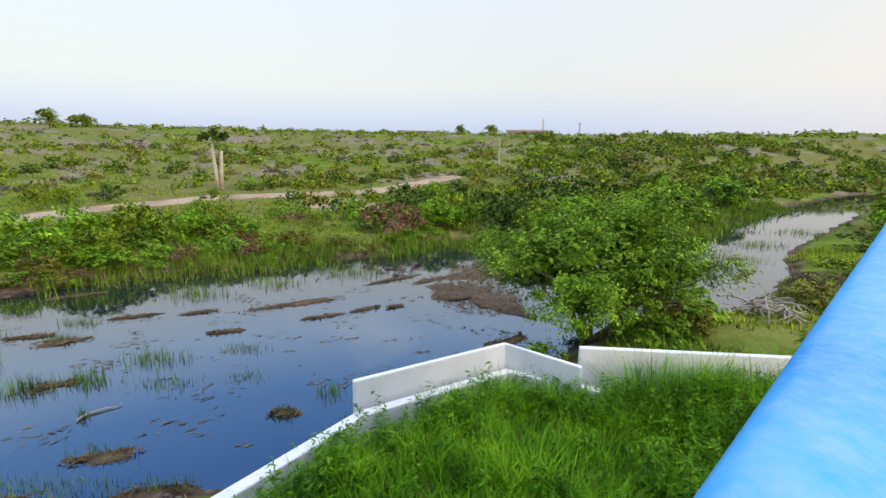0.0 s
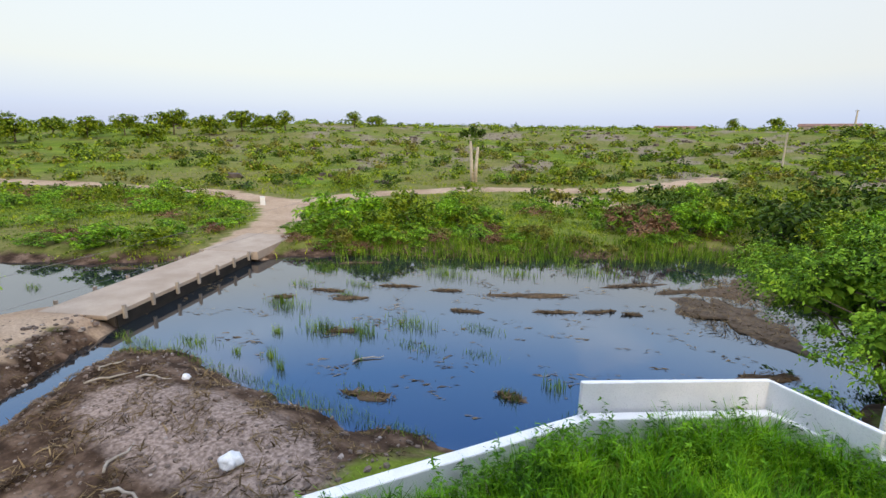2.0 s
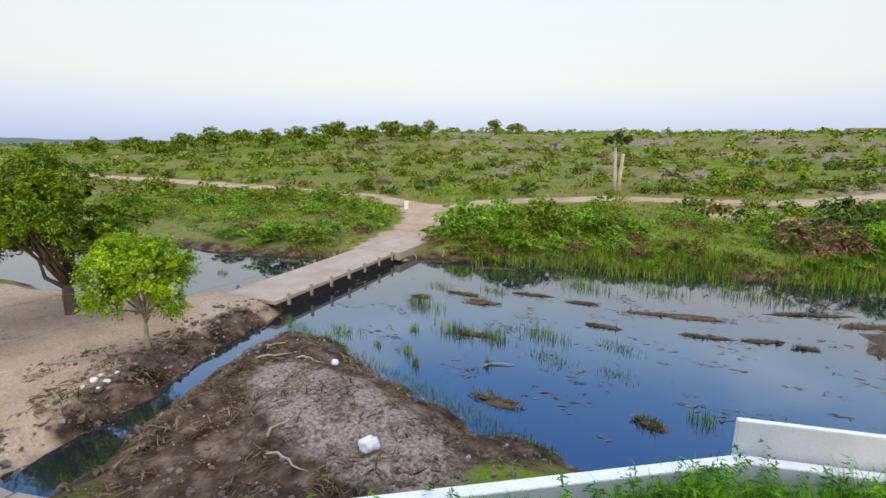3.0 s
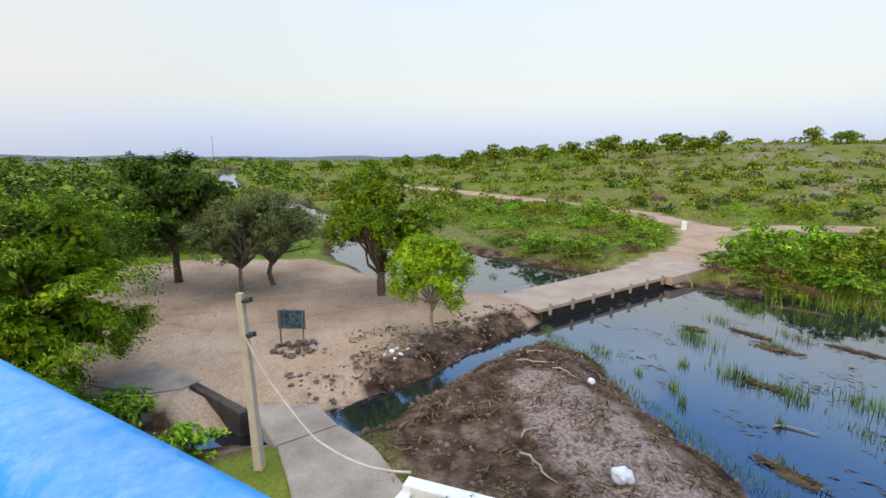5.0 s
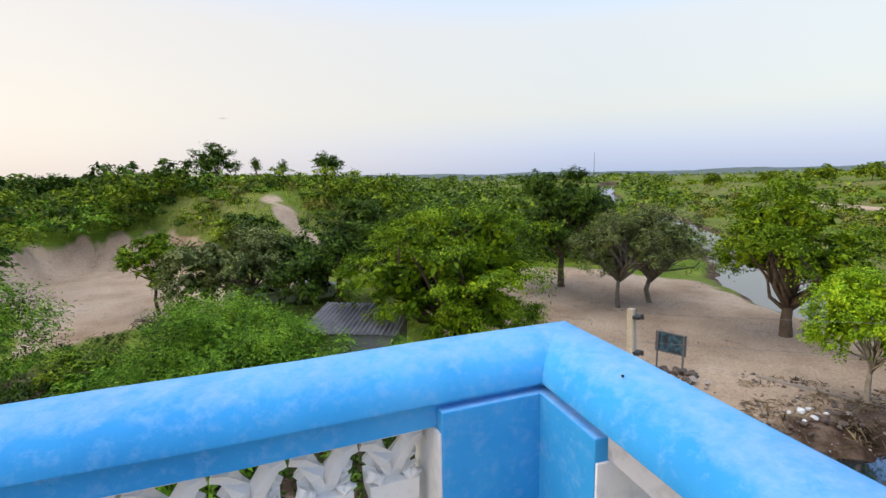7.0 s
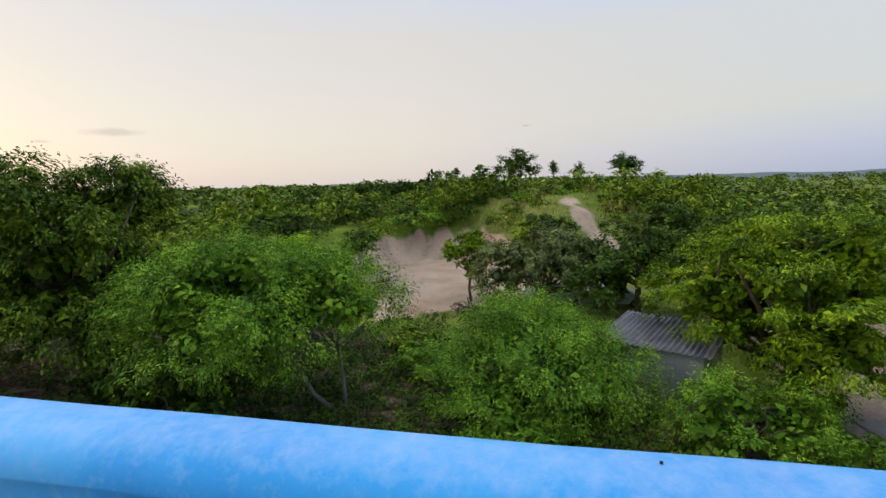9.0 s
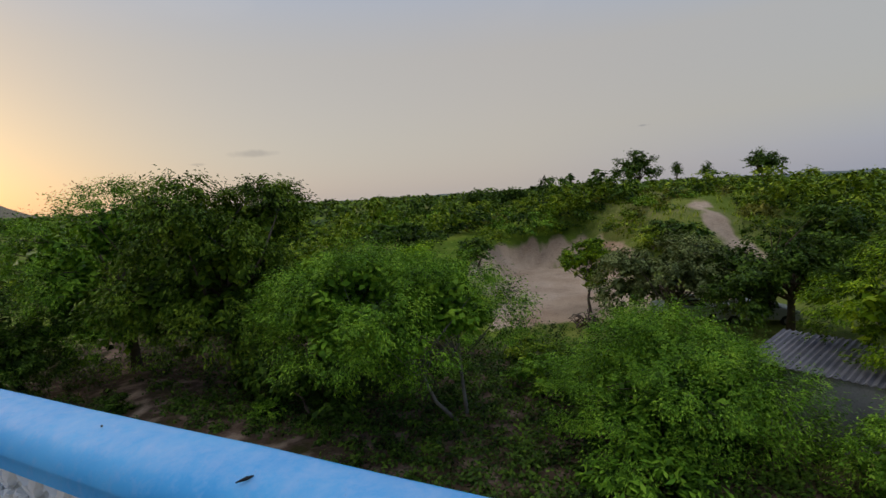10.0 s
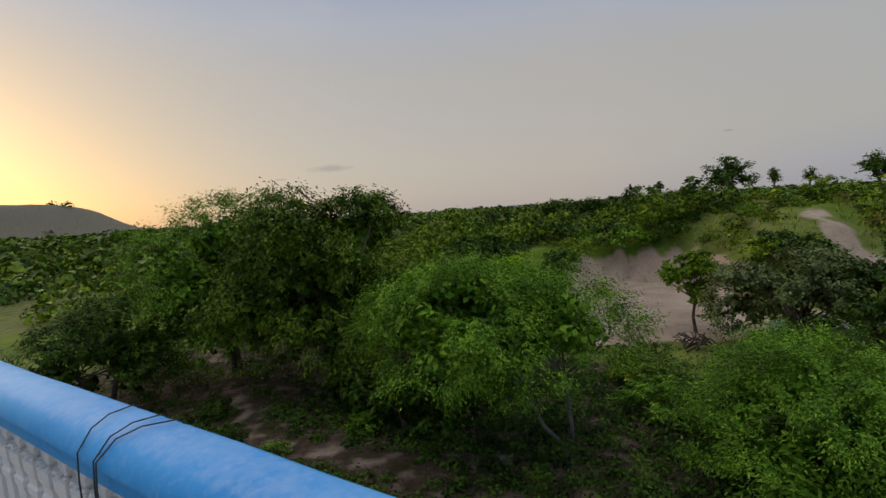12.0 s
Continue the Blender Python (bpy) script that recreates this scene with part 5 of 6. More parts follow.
def bank_reeds():
    """Rushes and rank grass along the far bank."""
    r_ = np.random.default_rng(91)
    line = [(-24, 27.5), (-19.6, 30.5), (-13, 32.8), (-9.8, 36), (-3, 38.8), (1.7, 44), (4.8, 39), (12, 41), (24.5, 47), (35, 58), (55, 77)]
    P = []
    for (ax, ay), (bx, by) in zip(line[:-1], line[1:]):
        L = math.hypot(bx - ax, by - ay)
        k = int(L * 120)
        t = r_.random((k, 1))
        nx, ny = -(by - ay) / L, (bx - ax) / L
        off = r_.normal(0.7, 1.3, (k, 1))
        P.append(np.column_stack([ax + (bx - ax) * t + nx * off, ay + (by - ay) * t + ny * off]))
    p = np.concatenate(P)
    z = np.maximum(land(p[:, 0], p[:, 1]), WATER_Z) - 0.05
    h = (0.62 + 0.4 * ripple(p[:, 0], p[:, 1], 7, 92)) * (0.6 + 0.8 * r_.random(len(p)))
    v, q = blades(r_, np.column_stack([p, z]), np.clip(h, 0.2, 1.8), 0.04, 0.4, 2)
    tagged(new("bank_reeds", quick_mesh("bank_reeds", v, q, REED)), "rank green rushes along the river bank", "reeds", "", "stuff")
    # flattened straw at the water line
    p = p[r_.random(len(p)) < 0.32]
    p = p[(ripple(p[:, 0], p[:, 1], 9, 93) > 0.1)]
    pos = np.column_stack([p, np.maximum(land(p[:, 0], p[:, 1]), WATER_Z) + 0.12])
    v = leaf_quads(pos, np.array([0, 0, 1.0]) + 0.3 * r_.normal(size=pos.shape), np.full(len(pos), 0.8), r_, 0.09)
    tagged(new("bank_straw", quick_mesh("bank_straw", v, quads_for(v), STRAW)), "flattened dry reeds at the water line", "straw", "", "stuff")


bank_reeds()


def drift_mat(x, y, lx, ly, rot, seed, n=0):
    """A floating raft of dead reed: a low uneven mat with stalks lying on it."""
    g_ = np.random.default_rng(seed)
    V, F = [], []
    rings, sp = 5, 26
    ph = g_.random(4) * 6.28
    V.append((0, 0, 0.07))
    for i in range(1, rings + 1):
        for k in range(sp):
            a = 6.283 * k / sp
            e = 0.9 + 0.28 * math.sin(2 * a + ph[0]) + 0.24 * math.sin(3 * a + ph[1]) + 0.2 * math.sin(7 * a + ph[2]) + 0.16 * g_.normal()
            t = i / rings
            V.append((lx * t * e * math.cos(a), ly * t * e * math.sin(a), 0.07 * (1 - t ** 3) + 0.03 * g_.random() - (0.06 if i == rings else 0)))
    for k in range(sp):
        F.append((0, 1 + k, 1 + (k + 1) % sp))
    for i in range(rings - 1):
        for k in range(sp):
            a, b = 1 + i * sp + k, 1 + i * sp + (k + 1) % sp
            F.append((a, a + sp, b + sp, b))
    t = thing("floating_drift", (x, y, WATER_Z), rot, "raft of brown dead reeds floating on the water", "debris", "floating drift")
    part("raft", mesh_from("raft", V, F, MUD_MAT, True), MUD_MAT, t)
    m = n or int(60 + 120 * lx * ly)
    r_, a_ = np.sqrt(g_.random(m)), g_.random(m) * 6.283
    pos = np.column_stack([lx * r_ * np.cos(a_) * 1.05, ly * r_ * np.sin(a_) * 1.05, 0.06 + 0.05 * g_.random(m)])
    v = leaf_quads(pos, np.array([0, 0, 1.0]) + 0.35 * g_.normal(size=(m, 3)), np.full(m, 0.38), g_, 0.10)
    tagged(part("straw", quick_mesh("straw", v, quads_for(v), STRAW), STRAW, t), kind="stuff")


DRIFT_UPPER = [(2.2, 27.6, 2.2, 3.4, 20), (3.2, 33.2, 2.2, 2.8, 10), (-0.2, 31.2, 1.7, 0.6, 35), (-6.1, 23.5, 0.9, 0.22, 30), (-4.0, 24.8, 0.8, 0.25, 35), (-8.0, 25.6, 2.6, 0.45, 28), (-3.2, 30.8, 1.6, 0.4, 40), (-10.1, 21.3, 0.7, 0.25, 20), (-16.6, 19.9, 1.0, 0.45, 25), (-18.4, 20.4, 0.9, 0.2, 20), (-2.4, 25.3, 0.5, 0.2, 30)]
DRIFT_LOWER = [(-12.5, 24.0, 0.8, 0.2, 25), (-15.5, 23.2, 0.9, 0.2, 25), (-5.0, 14.3, 0.5, 0.3, 0), (-9.3, 11.9, 0.9, 0.35, 15), (-19.8, 18.2, 0.6, 0.25, 40), (-13.7, 16.0, 0.6, 0.2, 30), (-33.2, 17.0, 0.8, 0.3, 30), (3.2, 20.6, 1.0, 0.6, 30), (-20.8, 26.5, 1.2, 0.25, 35), (22, 33.5, 2.0, 0.5, 40), (34, 44, 2.6, 0.5, 40)]
for i, (x, y, lx, ly, rot) in enumerate(DRIFT_UPPER + DRIFT_LOWER):
    drift_mat(x, y, lx * 1.1, ly * (0.7 if ly < 1 else 1.0), rot, 500 + i)


def scraps():
    """Small floating bits of reed all over the river."""
    r_ = np.random.default_rng(8)
    n = 30000
    x, y = r_.uniform(-26, 30, n), r_.uniform(11, 44, n)
    ok = (poly_dist(x, y, RIVER) < -1.0) & (ripple(x, y * 2.2, 7, 94) + 0.5 * ripple(x, y * 2.0, 2.4, 95) > 0.42)
    p = np.column_stack([x[ok], y[ok], np.full(ok.sum(), WATER_Z + 0.015)])
    ax = np.tile(np.array([0.85, 0.5, 0.0]), (len(p), 1))
    v = leaf_quads(p, np.array([0, 0, 1.0]) + 0.12 * r_.normal(size=p.shape), 0.1 + 0.35 * r_.random(len(p)), r_, 0.14, ax)
    tagged(new("floating_scraps", quick_mesh("floating_scraps", v, quads_for(v), STRAW)), "scraps of dead reed floating on the river", "debris", "", "stuff")


scraps()


def rock_mesh(seed, mat):
    bm = bmesh.new()
    bmesh.ops.create_icosphere(bm, subdivisions=1, radius=1)
    g_ = np.random.default_rng(seed)
    for v in bm.verts:
        v.co *= 0.75 + 0.5 * g_.random()
        v.co.z *= 0.65
    return bm_mesh("stone", bm, mat)


ROCKS = [rock_mesh(600 + i, STONE if i < 4 else PALE_STONE) for i in range(6)]


def stones_stuff(name, draw, n, lo, hi, seed, mat, label):
    """Loose stones strewn on the ground, joined."""
    r_ = np.random.default_rng(seed)
    cube = np.array([(1, 0, -0.3), (0, 1, -0.3), (-1, 0, -0.3), (0, -1, -0.3), (0.5, 0.5, 0.5), (-0.55, 0.5, 0.55), (-0.5, -0.5, 0.45), (0.5, -0.55, 0.5)])
    fc = np.array([(0, 1, 4, 4), (1, 2, 5, 5), (2, 3, 6, 6), (3, 0, 7, 7), (4, 5, 6, 7), (0, 4, 7, 7), (1, 5, 4, 4), (2, 6, 5, 5), (3, 7, 6, 6)])
    x, y = draw(r_, n)
    s = (lo + (hi - lo) * r_.random(len(x)) ** 5)
    a = r_.random(len(x)) * 6.283
    j = cube[None] * (0.7 + 0.6 * r_.random((len(x), 8, 1))) * s[:, None, None] * np.array([1, 0.8, 0.75])
    c, sn = np.cos(a)[:, None], np.sin(a)[:, None]
    vx = j[:, :, 0] * c - j[:, :, 1] * sn + x[:, None]
    vy = j[:, :, 0] * sn + j[:, :, 1] * c + y[:, None]
    vz = j[:, :, 2] + land(x, y)[:, None] + 0.1 * s[:, None]
    V = np.stack([vx, vy, vz], -1).reshape(-1, 3)
    F = [tuple(dict.fromkeys((f + 8 * i).tolist())) for i in range(len(x)) for f in fc]
    tagged(new(name, mesh_from(name, V, F, mat)), label, "stones", "", "stuff")


def on_spit(r_, n):
    x, y = r_.uniform(-22, -6, n), r_.uniform(0.5, 11, n)
    ok = (near_water(x, y) > -0.2) & (poly_dist(x, y, YARD) > 0.6) & (x < -8 + (y - 1) * 0.4)
    return x[ok], y[ok]


def on_stream_bank(r_, n):
    x, y = r_.uniform(-24, -14, n), r_.uniform(-2, 10.5, n)
    d = poly_dist(x, y, STREAM)
    ok = (d > 0) & (d < 2.4) & (x < -15.2 - 0.45 * y)
    return x[ok], y[ok]


stones_stuff("shingle", on_spit, 5200, 0.012, 0.12, 31, STONE, "grey-brown shingle and clods on the mud spit")
stones_stuff("pale_shingle", on_spit, 420, 0.012, 0.09, 32, PALE_STONE, "pale pebbles scattered on the mud spit")
stones_stuff("bank_rubble", on_stream_bank, 2600, 0.02, 0.17, 33, STONE, "brown rubble on the stream bank")
stones_stuff("pale_bank_rubble", on_stream_bank, 420, 0.03, 0.14, 34, PALE_STONE, "pale broken rubble on the stream bank")


def clearing(r_, n):
    x, y = r_.uniform(-41, -14, n), r_.uniform(-16, 10, n)
    ok = poly_dist(x, y, SANDY) < -0.3
    return x[ok], y[ok]


stones_stuff("clearing_pebbles", clearing, 1500, 0.015, 0.06, 35, STONE, "small stones and leaf litter on the sand")


def upland(r_, n):
    a, r = np.radians(r_.uniform(-20, 60, n)), np.sqrt(r_.uniform(80 ** 2, 240 ** 2, n))
    x, y = -r * np.sin(a), r * np.cos(a)
    ok = (ripple(x, y, 34, 12) + 0.4 * ripple(x, y, 11, 13) > 0.25) & (line_dist(x, y, ROAD_E) > 4)
    return x[ok], y[ok]


DARK_ROCK = rough_mat("dark_rock", (0.06, 0.048, 0.04), (0.14, 0.11, 0.09), 0.8, 0.95, 0.05, 5)
stones_stuff("rock_outcrops", upland, 2600, 0.25, 1.5, 36, DARK_ROCK, "dark brown rock outcrops on the upland")


def spit_brush():
    """Dead twigs, roots and flattened plants on the mud."""
    r_ = np.random.default_rng(37)
    x, y = on_spit(r_, 14000)
    ok = (ripple(x, y, 3.2, 96) > -0.1)
    x, y = x[ok], y[ok]
    p = np.column_stack([x, y, land(x, y) + 0.04])
    v = leaf_quads(p, np.array([0, 0, 1.0]) + 0.5 * r_.normal(size=p.shape), 0.18 + 0.4 * r_.random(len(p)) ** 2, r_, 0.07)
    tagged(new("mud_litter", quick_mesh("mud_litter", v, quads_for(v), STRAW)), "dead stalks and roots strewn on the mud", "litter", "", "stuff")
    x, y = on_spit(r_, 16000)
    ok = (np.abs(poly_dist(x, y, RIVER) - 0.4) < 0.5) | (np.hypot(x + 15.0, y - 0.6) < 0.9) | (np.hypot(x + 19, y - 10.2) < 1.2)
    x, y = x[ok], y[ok]
    p = np.column_stack([x, y, np.maximum(land(x, y), WATER_Z) - 0.02])
    v, q = blades(r_, p, 0.10 + 0.25 * r_.random(len(p)), 0.009, 0.6, 2)
    tagged(new("shore_weeds", quick_mesh("shore_weeds", v, q, REED)), "sparse weeds along the muddy shore", "weeds", "", "stuff")


spit_brush()


def field_grass():
    """Rough grass and herbs on both sides of the river."""
    r_ = np.random.default_rng(38)
    B, H = [], []
    for x0, x1, y0, y1, n, h in ((-75, 30, 18, 75, 19000, 0.35), (-110, 40, 45, 130, 12000, 0.45), (-70, -22, -75, -34, 8000, 0.45), (8, 34, 13, 40, 5200, 0.4)):
        x, y = r_.uniform(x0, x1, n), r_.uniform(y0, y1, n)
        ok = (near_water(x, y) > 0.6) & (poly_dist(x, y, SANDY) > 0.4) & (poly_dist(x, y, PIT) > 2.8) & (line_dist(x, y, KNOLL_PATH) > 1.5) & (line_dist(x, y, ROAD_W) > 2.6) & (line_dist(x, y, ROAD_E) > 3.0) & (line_dist(x, y, TRAIL) > 0.7 + 0.5 * ripple(x, y, 3, 98)) & (ripple(x, y, 10, 97) > -0.35) & (poly_dist(x, y, YARD) > 0.5)
        x, y = x[ok], y[ok]
        k = 2
        p = np.repeat(np.column_stack([x, y]), k, 0) + r_.normal(scale=0.12, size=(len(x) * k, 2))
        B.append(np.column_stack([p, land(p[:, 0], p[:, 1]) - 0.03]))
        H.append(h * (0.4 + 0.9 * r_.random(len(p))))
    v, q = blades(r_, np.concatenate(B), np.concatenate(H), 0.045, 0.6, 2)
    tagged(new("field_grass", quick_mesh("field_grass", v, q, TURF)), "rough green grass over the fields", "grass", "", "stuff")
    # low leafy herbs under the thicket and on the banks
    for name, mat, label, areas in (("herbs", LEAF_SCRUB, "low leafy herbs on the river banks", ((-75, -28, 15, 40, 1700), (-28, 8, 30, 60, 1300))),
                                    ("thicket_herbs", LEAF_DARK, "dark green herbs under the thicket", ((-14, 22, -40, -6, 4200), (-12, 12, -25, -6, 3400)))):
        P = []
        for x0, x1, y0, y1, n in areas:
            x, y = r_.uniform(x0, x1, n), r_.uniform(y0, y1, n)
            ok = (near_water(x, y) > 0.8) & (poly_dist(x, y, SANDY) > 0.6) & (line_dist(x, y, TRAIL) > 0.75 + 0.5 * ripple(x, y, 2.5, 99)) & (line_dist(x, y, ROAD_W) > 2.8) & (line_dist(x, y, ROAD_E) > 3.2) & (poly_dist(x, y, PIT) > 0.3) & (poly_dist(x, y, YARD) > 0.5)
            P.append(np.column_stack([x[ok], y[ok]]))
        c = np.concatenate(P)
        k = 18
        s = np.repeat(0.18 + 0.3 * r_.random(len(c)), k)[:, None]
        d = r_.normal(size=(len(c) * k, 3))
        d /= np.linalg.norm(d, axis=1, keepdims=True)
        d[:, 2] = np.abs(d[:, 2])
        pos = np.repeat(np.column_stack([c, land(c[:, 0], c[:, 1])]), k, 0) + d * s * (0.5 + 0.6 * r_.random((len(d), 1)))
        v = leaf_quads(pos, d + np.array([0, 0, 0.6]) + 0.4 * r_.normal(size=d.shape), np.full(len(pos), 0.15), r_, 0.5)
        tagged(new(name, quick_mesh(name, v, quads_for(v), mat)), label, "herbs", "", "stuff")


field_grass()


# ---------------------------------------------------------------- things by the footbridge
def prism(name, pts, z0, z1, mat, parent, bevel=0.02):
    bm = bmesh.new()
    lo = [bm.verts.new((x, y, z0)) for x, y in pts]
    hi = [bm.verts.new((x, y, z1)) for x, y in pts]
    n = len(pts)
    bm.faces.new(lo[::-1])
    bm.faces.new(hi)
    for i in range(n):
        bm.faces.new((lo[i], lo[(i + 1) % n], hi[(i + 1) % n], hi[i]))
    bmesh.ops.recalc_face_normals(bm, faces=bm.faces)
    bmesh.ops.bevel(bm, geom=list(bm.edges), offset=bevel, segments=2, affect="EDGES")
    return part(name, bm, mat, parent)


def footbridge():
    t = thing("footbridge", (0, 0, 0), 0, "worn concrete walkway slab over the ditch", "walkway")
    prism("slab", [(-15.5, -3.0), (-15.1, -0.9), (-13.6, -0.25), (-12.9, -2.0)], -0.12, 0.24, CONCRETE, t, 0.03)
    prism("slab", [(-13.55, -0.2), (-12.2, 0.65), (-10.3, 1.2), (-9.2, 0.4), (-9.0, -1.2), (-11.4, -1.6), (-12.85, -1.95)], -0.3, 0.27, CONCRETE, t, 0.03)
    prism("abutment", [(-13.7, -0.25), (-12.3, 0.62), (-12.2, 0.2), (-13.4, -0.5)], -1.3, -0.3, DARK_CONC, t)


def stair_pit():
    t = thing("ditch_steps", (0, 0, 0), 0, "dark concrete steps going down into the ditch", "steps")
    for i in range(5):
        f = i / 5
        ax, ay = -17.35 + 0.36 * i, -5.35 + 0.16 * i
        m = Matrix.Translation((ax, ay, 0)) @ Matrix.Rotation(radians(24), 4, "Z")
        bm = bmesh.new()
        box(bm, (0, -0.75, -1.3), (0.36, 0.75, 0.08 - 0.2 * i), 0.015, m)
        part("step", bm, DARK_CONC, t)
    prism("side_wall", [(-17.75, -4.95), (-15.25, -2.95), (-15.05, -3.2), (-17.55, -5.2)], -1.2, 0.22, DARK_CONC, t)
    prism("side_wall", [(-17.4, -6.6), (-15.3, -5.7), (-15.2, -5.95), (-17.3, -6.85)], -1.2, 0.2, DARK_CONC, t)
    prism("landing", [(-20.3, -7.0), (-18.1, -4.9), (-17.5, -5.4), (-17.4, -6.6), (-18.6, -8.6)], -0.2, 0.14, CONCRETE, t)


def utility_pole():
    t = thing("utility_pole", (-12.15, -2.3, 0), 0, "weathered concrete utility pole leaning slightly", "pole")
    lo, hi = Vector((0, 0, -0.5)), Vector((-0.05, -0.2, 4.85))
    bm = bmesh.new()
    d = hi - lo
    m = Matrix.Translation(lo) @ d.to_track_quat("Z", "Y").to_matrix().to_4x4()
    r = bmesh.ops.create_cone(bm, cap_ends=True, segments=4, radius1=0.17, radius2=0.115, depth=d.length, matrix=m @ Matrix.Translation((0, 0, d.length / 2)) @ Matrix.Rotation(radians(40), 4, "Z"))
    bmesh.ops.bevel(bm, geom=list(bm.edges), offset=0.015, segments=2, affect="EDGES")
    part("shaft", bm, POLE_MAT, t)
    for f in (0.80, 0.965):
        p = lo.lerp(hi, f)
        bm = bmesh.new()
        box(bm, (p.x - 0.13, p.y + 0.03, p.z - 0.04), (p.x + 0.13, p.y + 0.20, p.z + 0.04), 0.015)
        part("clamp", bm, WIRE, t, "dark iron clamp")
        bm = bmesh.new()
        bmesh.ops.create_cone(bm, cap_ends=True, segments=10, radius1=0.05, radius2=0.035, depth=0.11, matrix=Matrix.Translation((p.x + 0.05, p.y + 0.24, p.z + 0.03)))
        part("insulator", bm, WIRE, t, "dark glazed insulator")


def line_thing(name, pts, r, mat, label, cat, sag=0.0, n=24):
    P = []
    pts = [Vector(p) for p in pts]
    for a, b in zip(pts[:-1], pts[1:]):
        for i in range(n):
            f = i / n
            P.append(a.lerp(b, f) - Vector((0, 0, sag * 4 * f * (1 - f))))
    P.append(pts[-1])
    V, F = tube_arrays(P, [r] * len(P), 5)
    tagged(new(name, mesh_from(name, V, F, mat, True)), label, cat)


footbridge()
stair_pit()
utility_pole()
line_thing("supply_cable", [(-12.1, -2.48, 3.9), (-11.9, -1.9, 2.6), (-11.2, -0.9, 1.35), (-10.2, 0.1, 1.15), (-8.95, 1.05, 1.63)], 0.028, CABLE, "pale twisted supply cable hanging from the pole", "cable", 0.05)
line_thing("overhead_wire", [(-12.15, -2.45, 4.75), (-35.6, 77.0, 7.6)], 0.0045, METAL, "thin overhead wire across the river", "wire", 0.9, 40)
line_thing("overhead_wire", [(-12.15, -2.45, 4.05), (-35.2, 77.0, 7.0)], 0.0045, METAL, "thin overhead wire across the river", "wire", 1.2, 40)


def notice_board():
    t = thing("notice_board", (-20.85, -1.85, float(land(-20.85, -1.85))), -108, "weathered notice board with a faded blue picture on two posts", "sign")
    for s in (-1, 1):
        bm = bmesh.new()
        box(bm, (s * 0.5 - 0.03, -0.03, -0.25), (s * 0.5 + 0.03, 0.03, 1.52), 0.006)
        part("post", bm, METAL, t)
    bm = bmesh.new()
    box(bm, (-0.56, -0.045, 0.72), (0.56, -0.032, 1.5), 0.004)
    m, nt, b = mat_base("faded_poster", 0.6)
    n1, n2 = noise_node(nt, 3.5, 5), noise_node(nt, 11, 4)
    col = ramp_node(nt, n1.outputs[0], ((0.36, (0.02, 0.025, 0.02)), (0.5, (0.03, 0.06, 0.08)), (0.58, (0.05, 0.14, 0.2)), (0.7, (0.06, 0.055, 0.035))))
    nt.links.new(col, b.inputs["Base Color"])
    part("panel", bm, m, t, "faded blue and brown printed panel")
    bm = bmesh.new()
    for lo, hi in (((-0.6, -0.06, 1.49), (0.6, -0.02, 1.54)), ((-0.6, -0.06, 0.68), (0.6, -0.02, 0.73)), ((-0.6, -0.06, 0.73), (-0.555, -0.02, 1.49)), ((0.555, -0.06, 0.73), (0.6, -0.02, 1.49))):
        box(bm, lo, hi, 0.004)
    part("frame", bm, METAL, t)


notice_board()


def heap(name, x, y, r, n, lo, hi, seed, label, kinds, mat=None):
    r_ = np.random.default_rng(seed)
    t = thing(name, (x, y, float(land(x, y))), 0, label, "heap")
    for i in range(n):
        ob = new("stone", ROCKS[int(r_.choice(kinds))])
        ob.parent = t
        d, a = r * r_.random() ** 0.6, r_.random() * 6.283
        s = r_.uniform(lo, hi)
        px, py = d * math.cos(a), d * math.sin(a)
        dz = float(land(x + px, y + py)) - float(land(x, y))
        ob.matrix_basis = Matrix.LocRotScale((px, py, dz + s * 0.3 + 0.16 * max(0, 1 - d / r)), Euler((r_.random(), r_.random(), r_.random() * 6)), (s, s * r_.uniform(0.7, 1), s))


heap("rubble_heap", -20.2, -1.7, 0.95, 46, 0.06, 0.2, 701, "heap of grey rubble round the board's posts", (0, 1, 2, 3))
heap("rubble_heap", -19.6, -0.9, 0.5, 8, 0.05, 0.16, 702, "few pale stones beside the board", (4, 5))
heap("rubble_heap", -16.4, 2.6, 0.7, 26, 0.06, 0.2, 703, "dark stones at the water's edge", (0, 1, 2))


def sack(x, y, s, seed, name="sack", label="crumpled white plastic sack on the mud"):
    bm = bmesh.new()
    bmesh.ops.create_icosphere(bm, subdivisions=3, radius=1)
    for v in bm.verts:
        n1 = noise.noise(v.co * 1.7 + Vector((seed, 0, 0))) + 0.5 * noise.noise(v.co * 4.5 + Vector((0, seed, 0)))
        v.co *= 1 + 0.42 * n1
        v.co.z *= 0.75
        v.co.z = max(v.co.z, -0.45)
    me = bm_mesh(name, bm, BAG, True)
    ob = tagged(new(name, me), label, "litter")
    ob.matrix_basis = Matrix.LocRotScale((x, y, float(land(x, y)) + 0.4 * s), Euler((0, 0, seed)), (s, s * 0.85, s))


sack(-9.1, 6.3, 0.27, 1)
for i, (dx, dy, s) in enumerate(((0, 0, 0.14), (0.35, 0.3, 0.1), (-0.3, 0.25, 0.09), (0.2, -0.35, 0.08), (0.6, 0.0, 0.06), (-0.15, 0.7, 0.07))):
    sack(-18.9 + dx, 2.2 + dy, s, 3 + i, "plastic_bag", "crumpled white plastic bag among rubble")
sack(-14.6, 8.9, 0.16, 15, "plastic_bag", "flattened white bag on the spit")
sack(-15.1, 15.3, 0.13, 16, "plastic_bag", "white bag floating on the river")


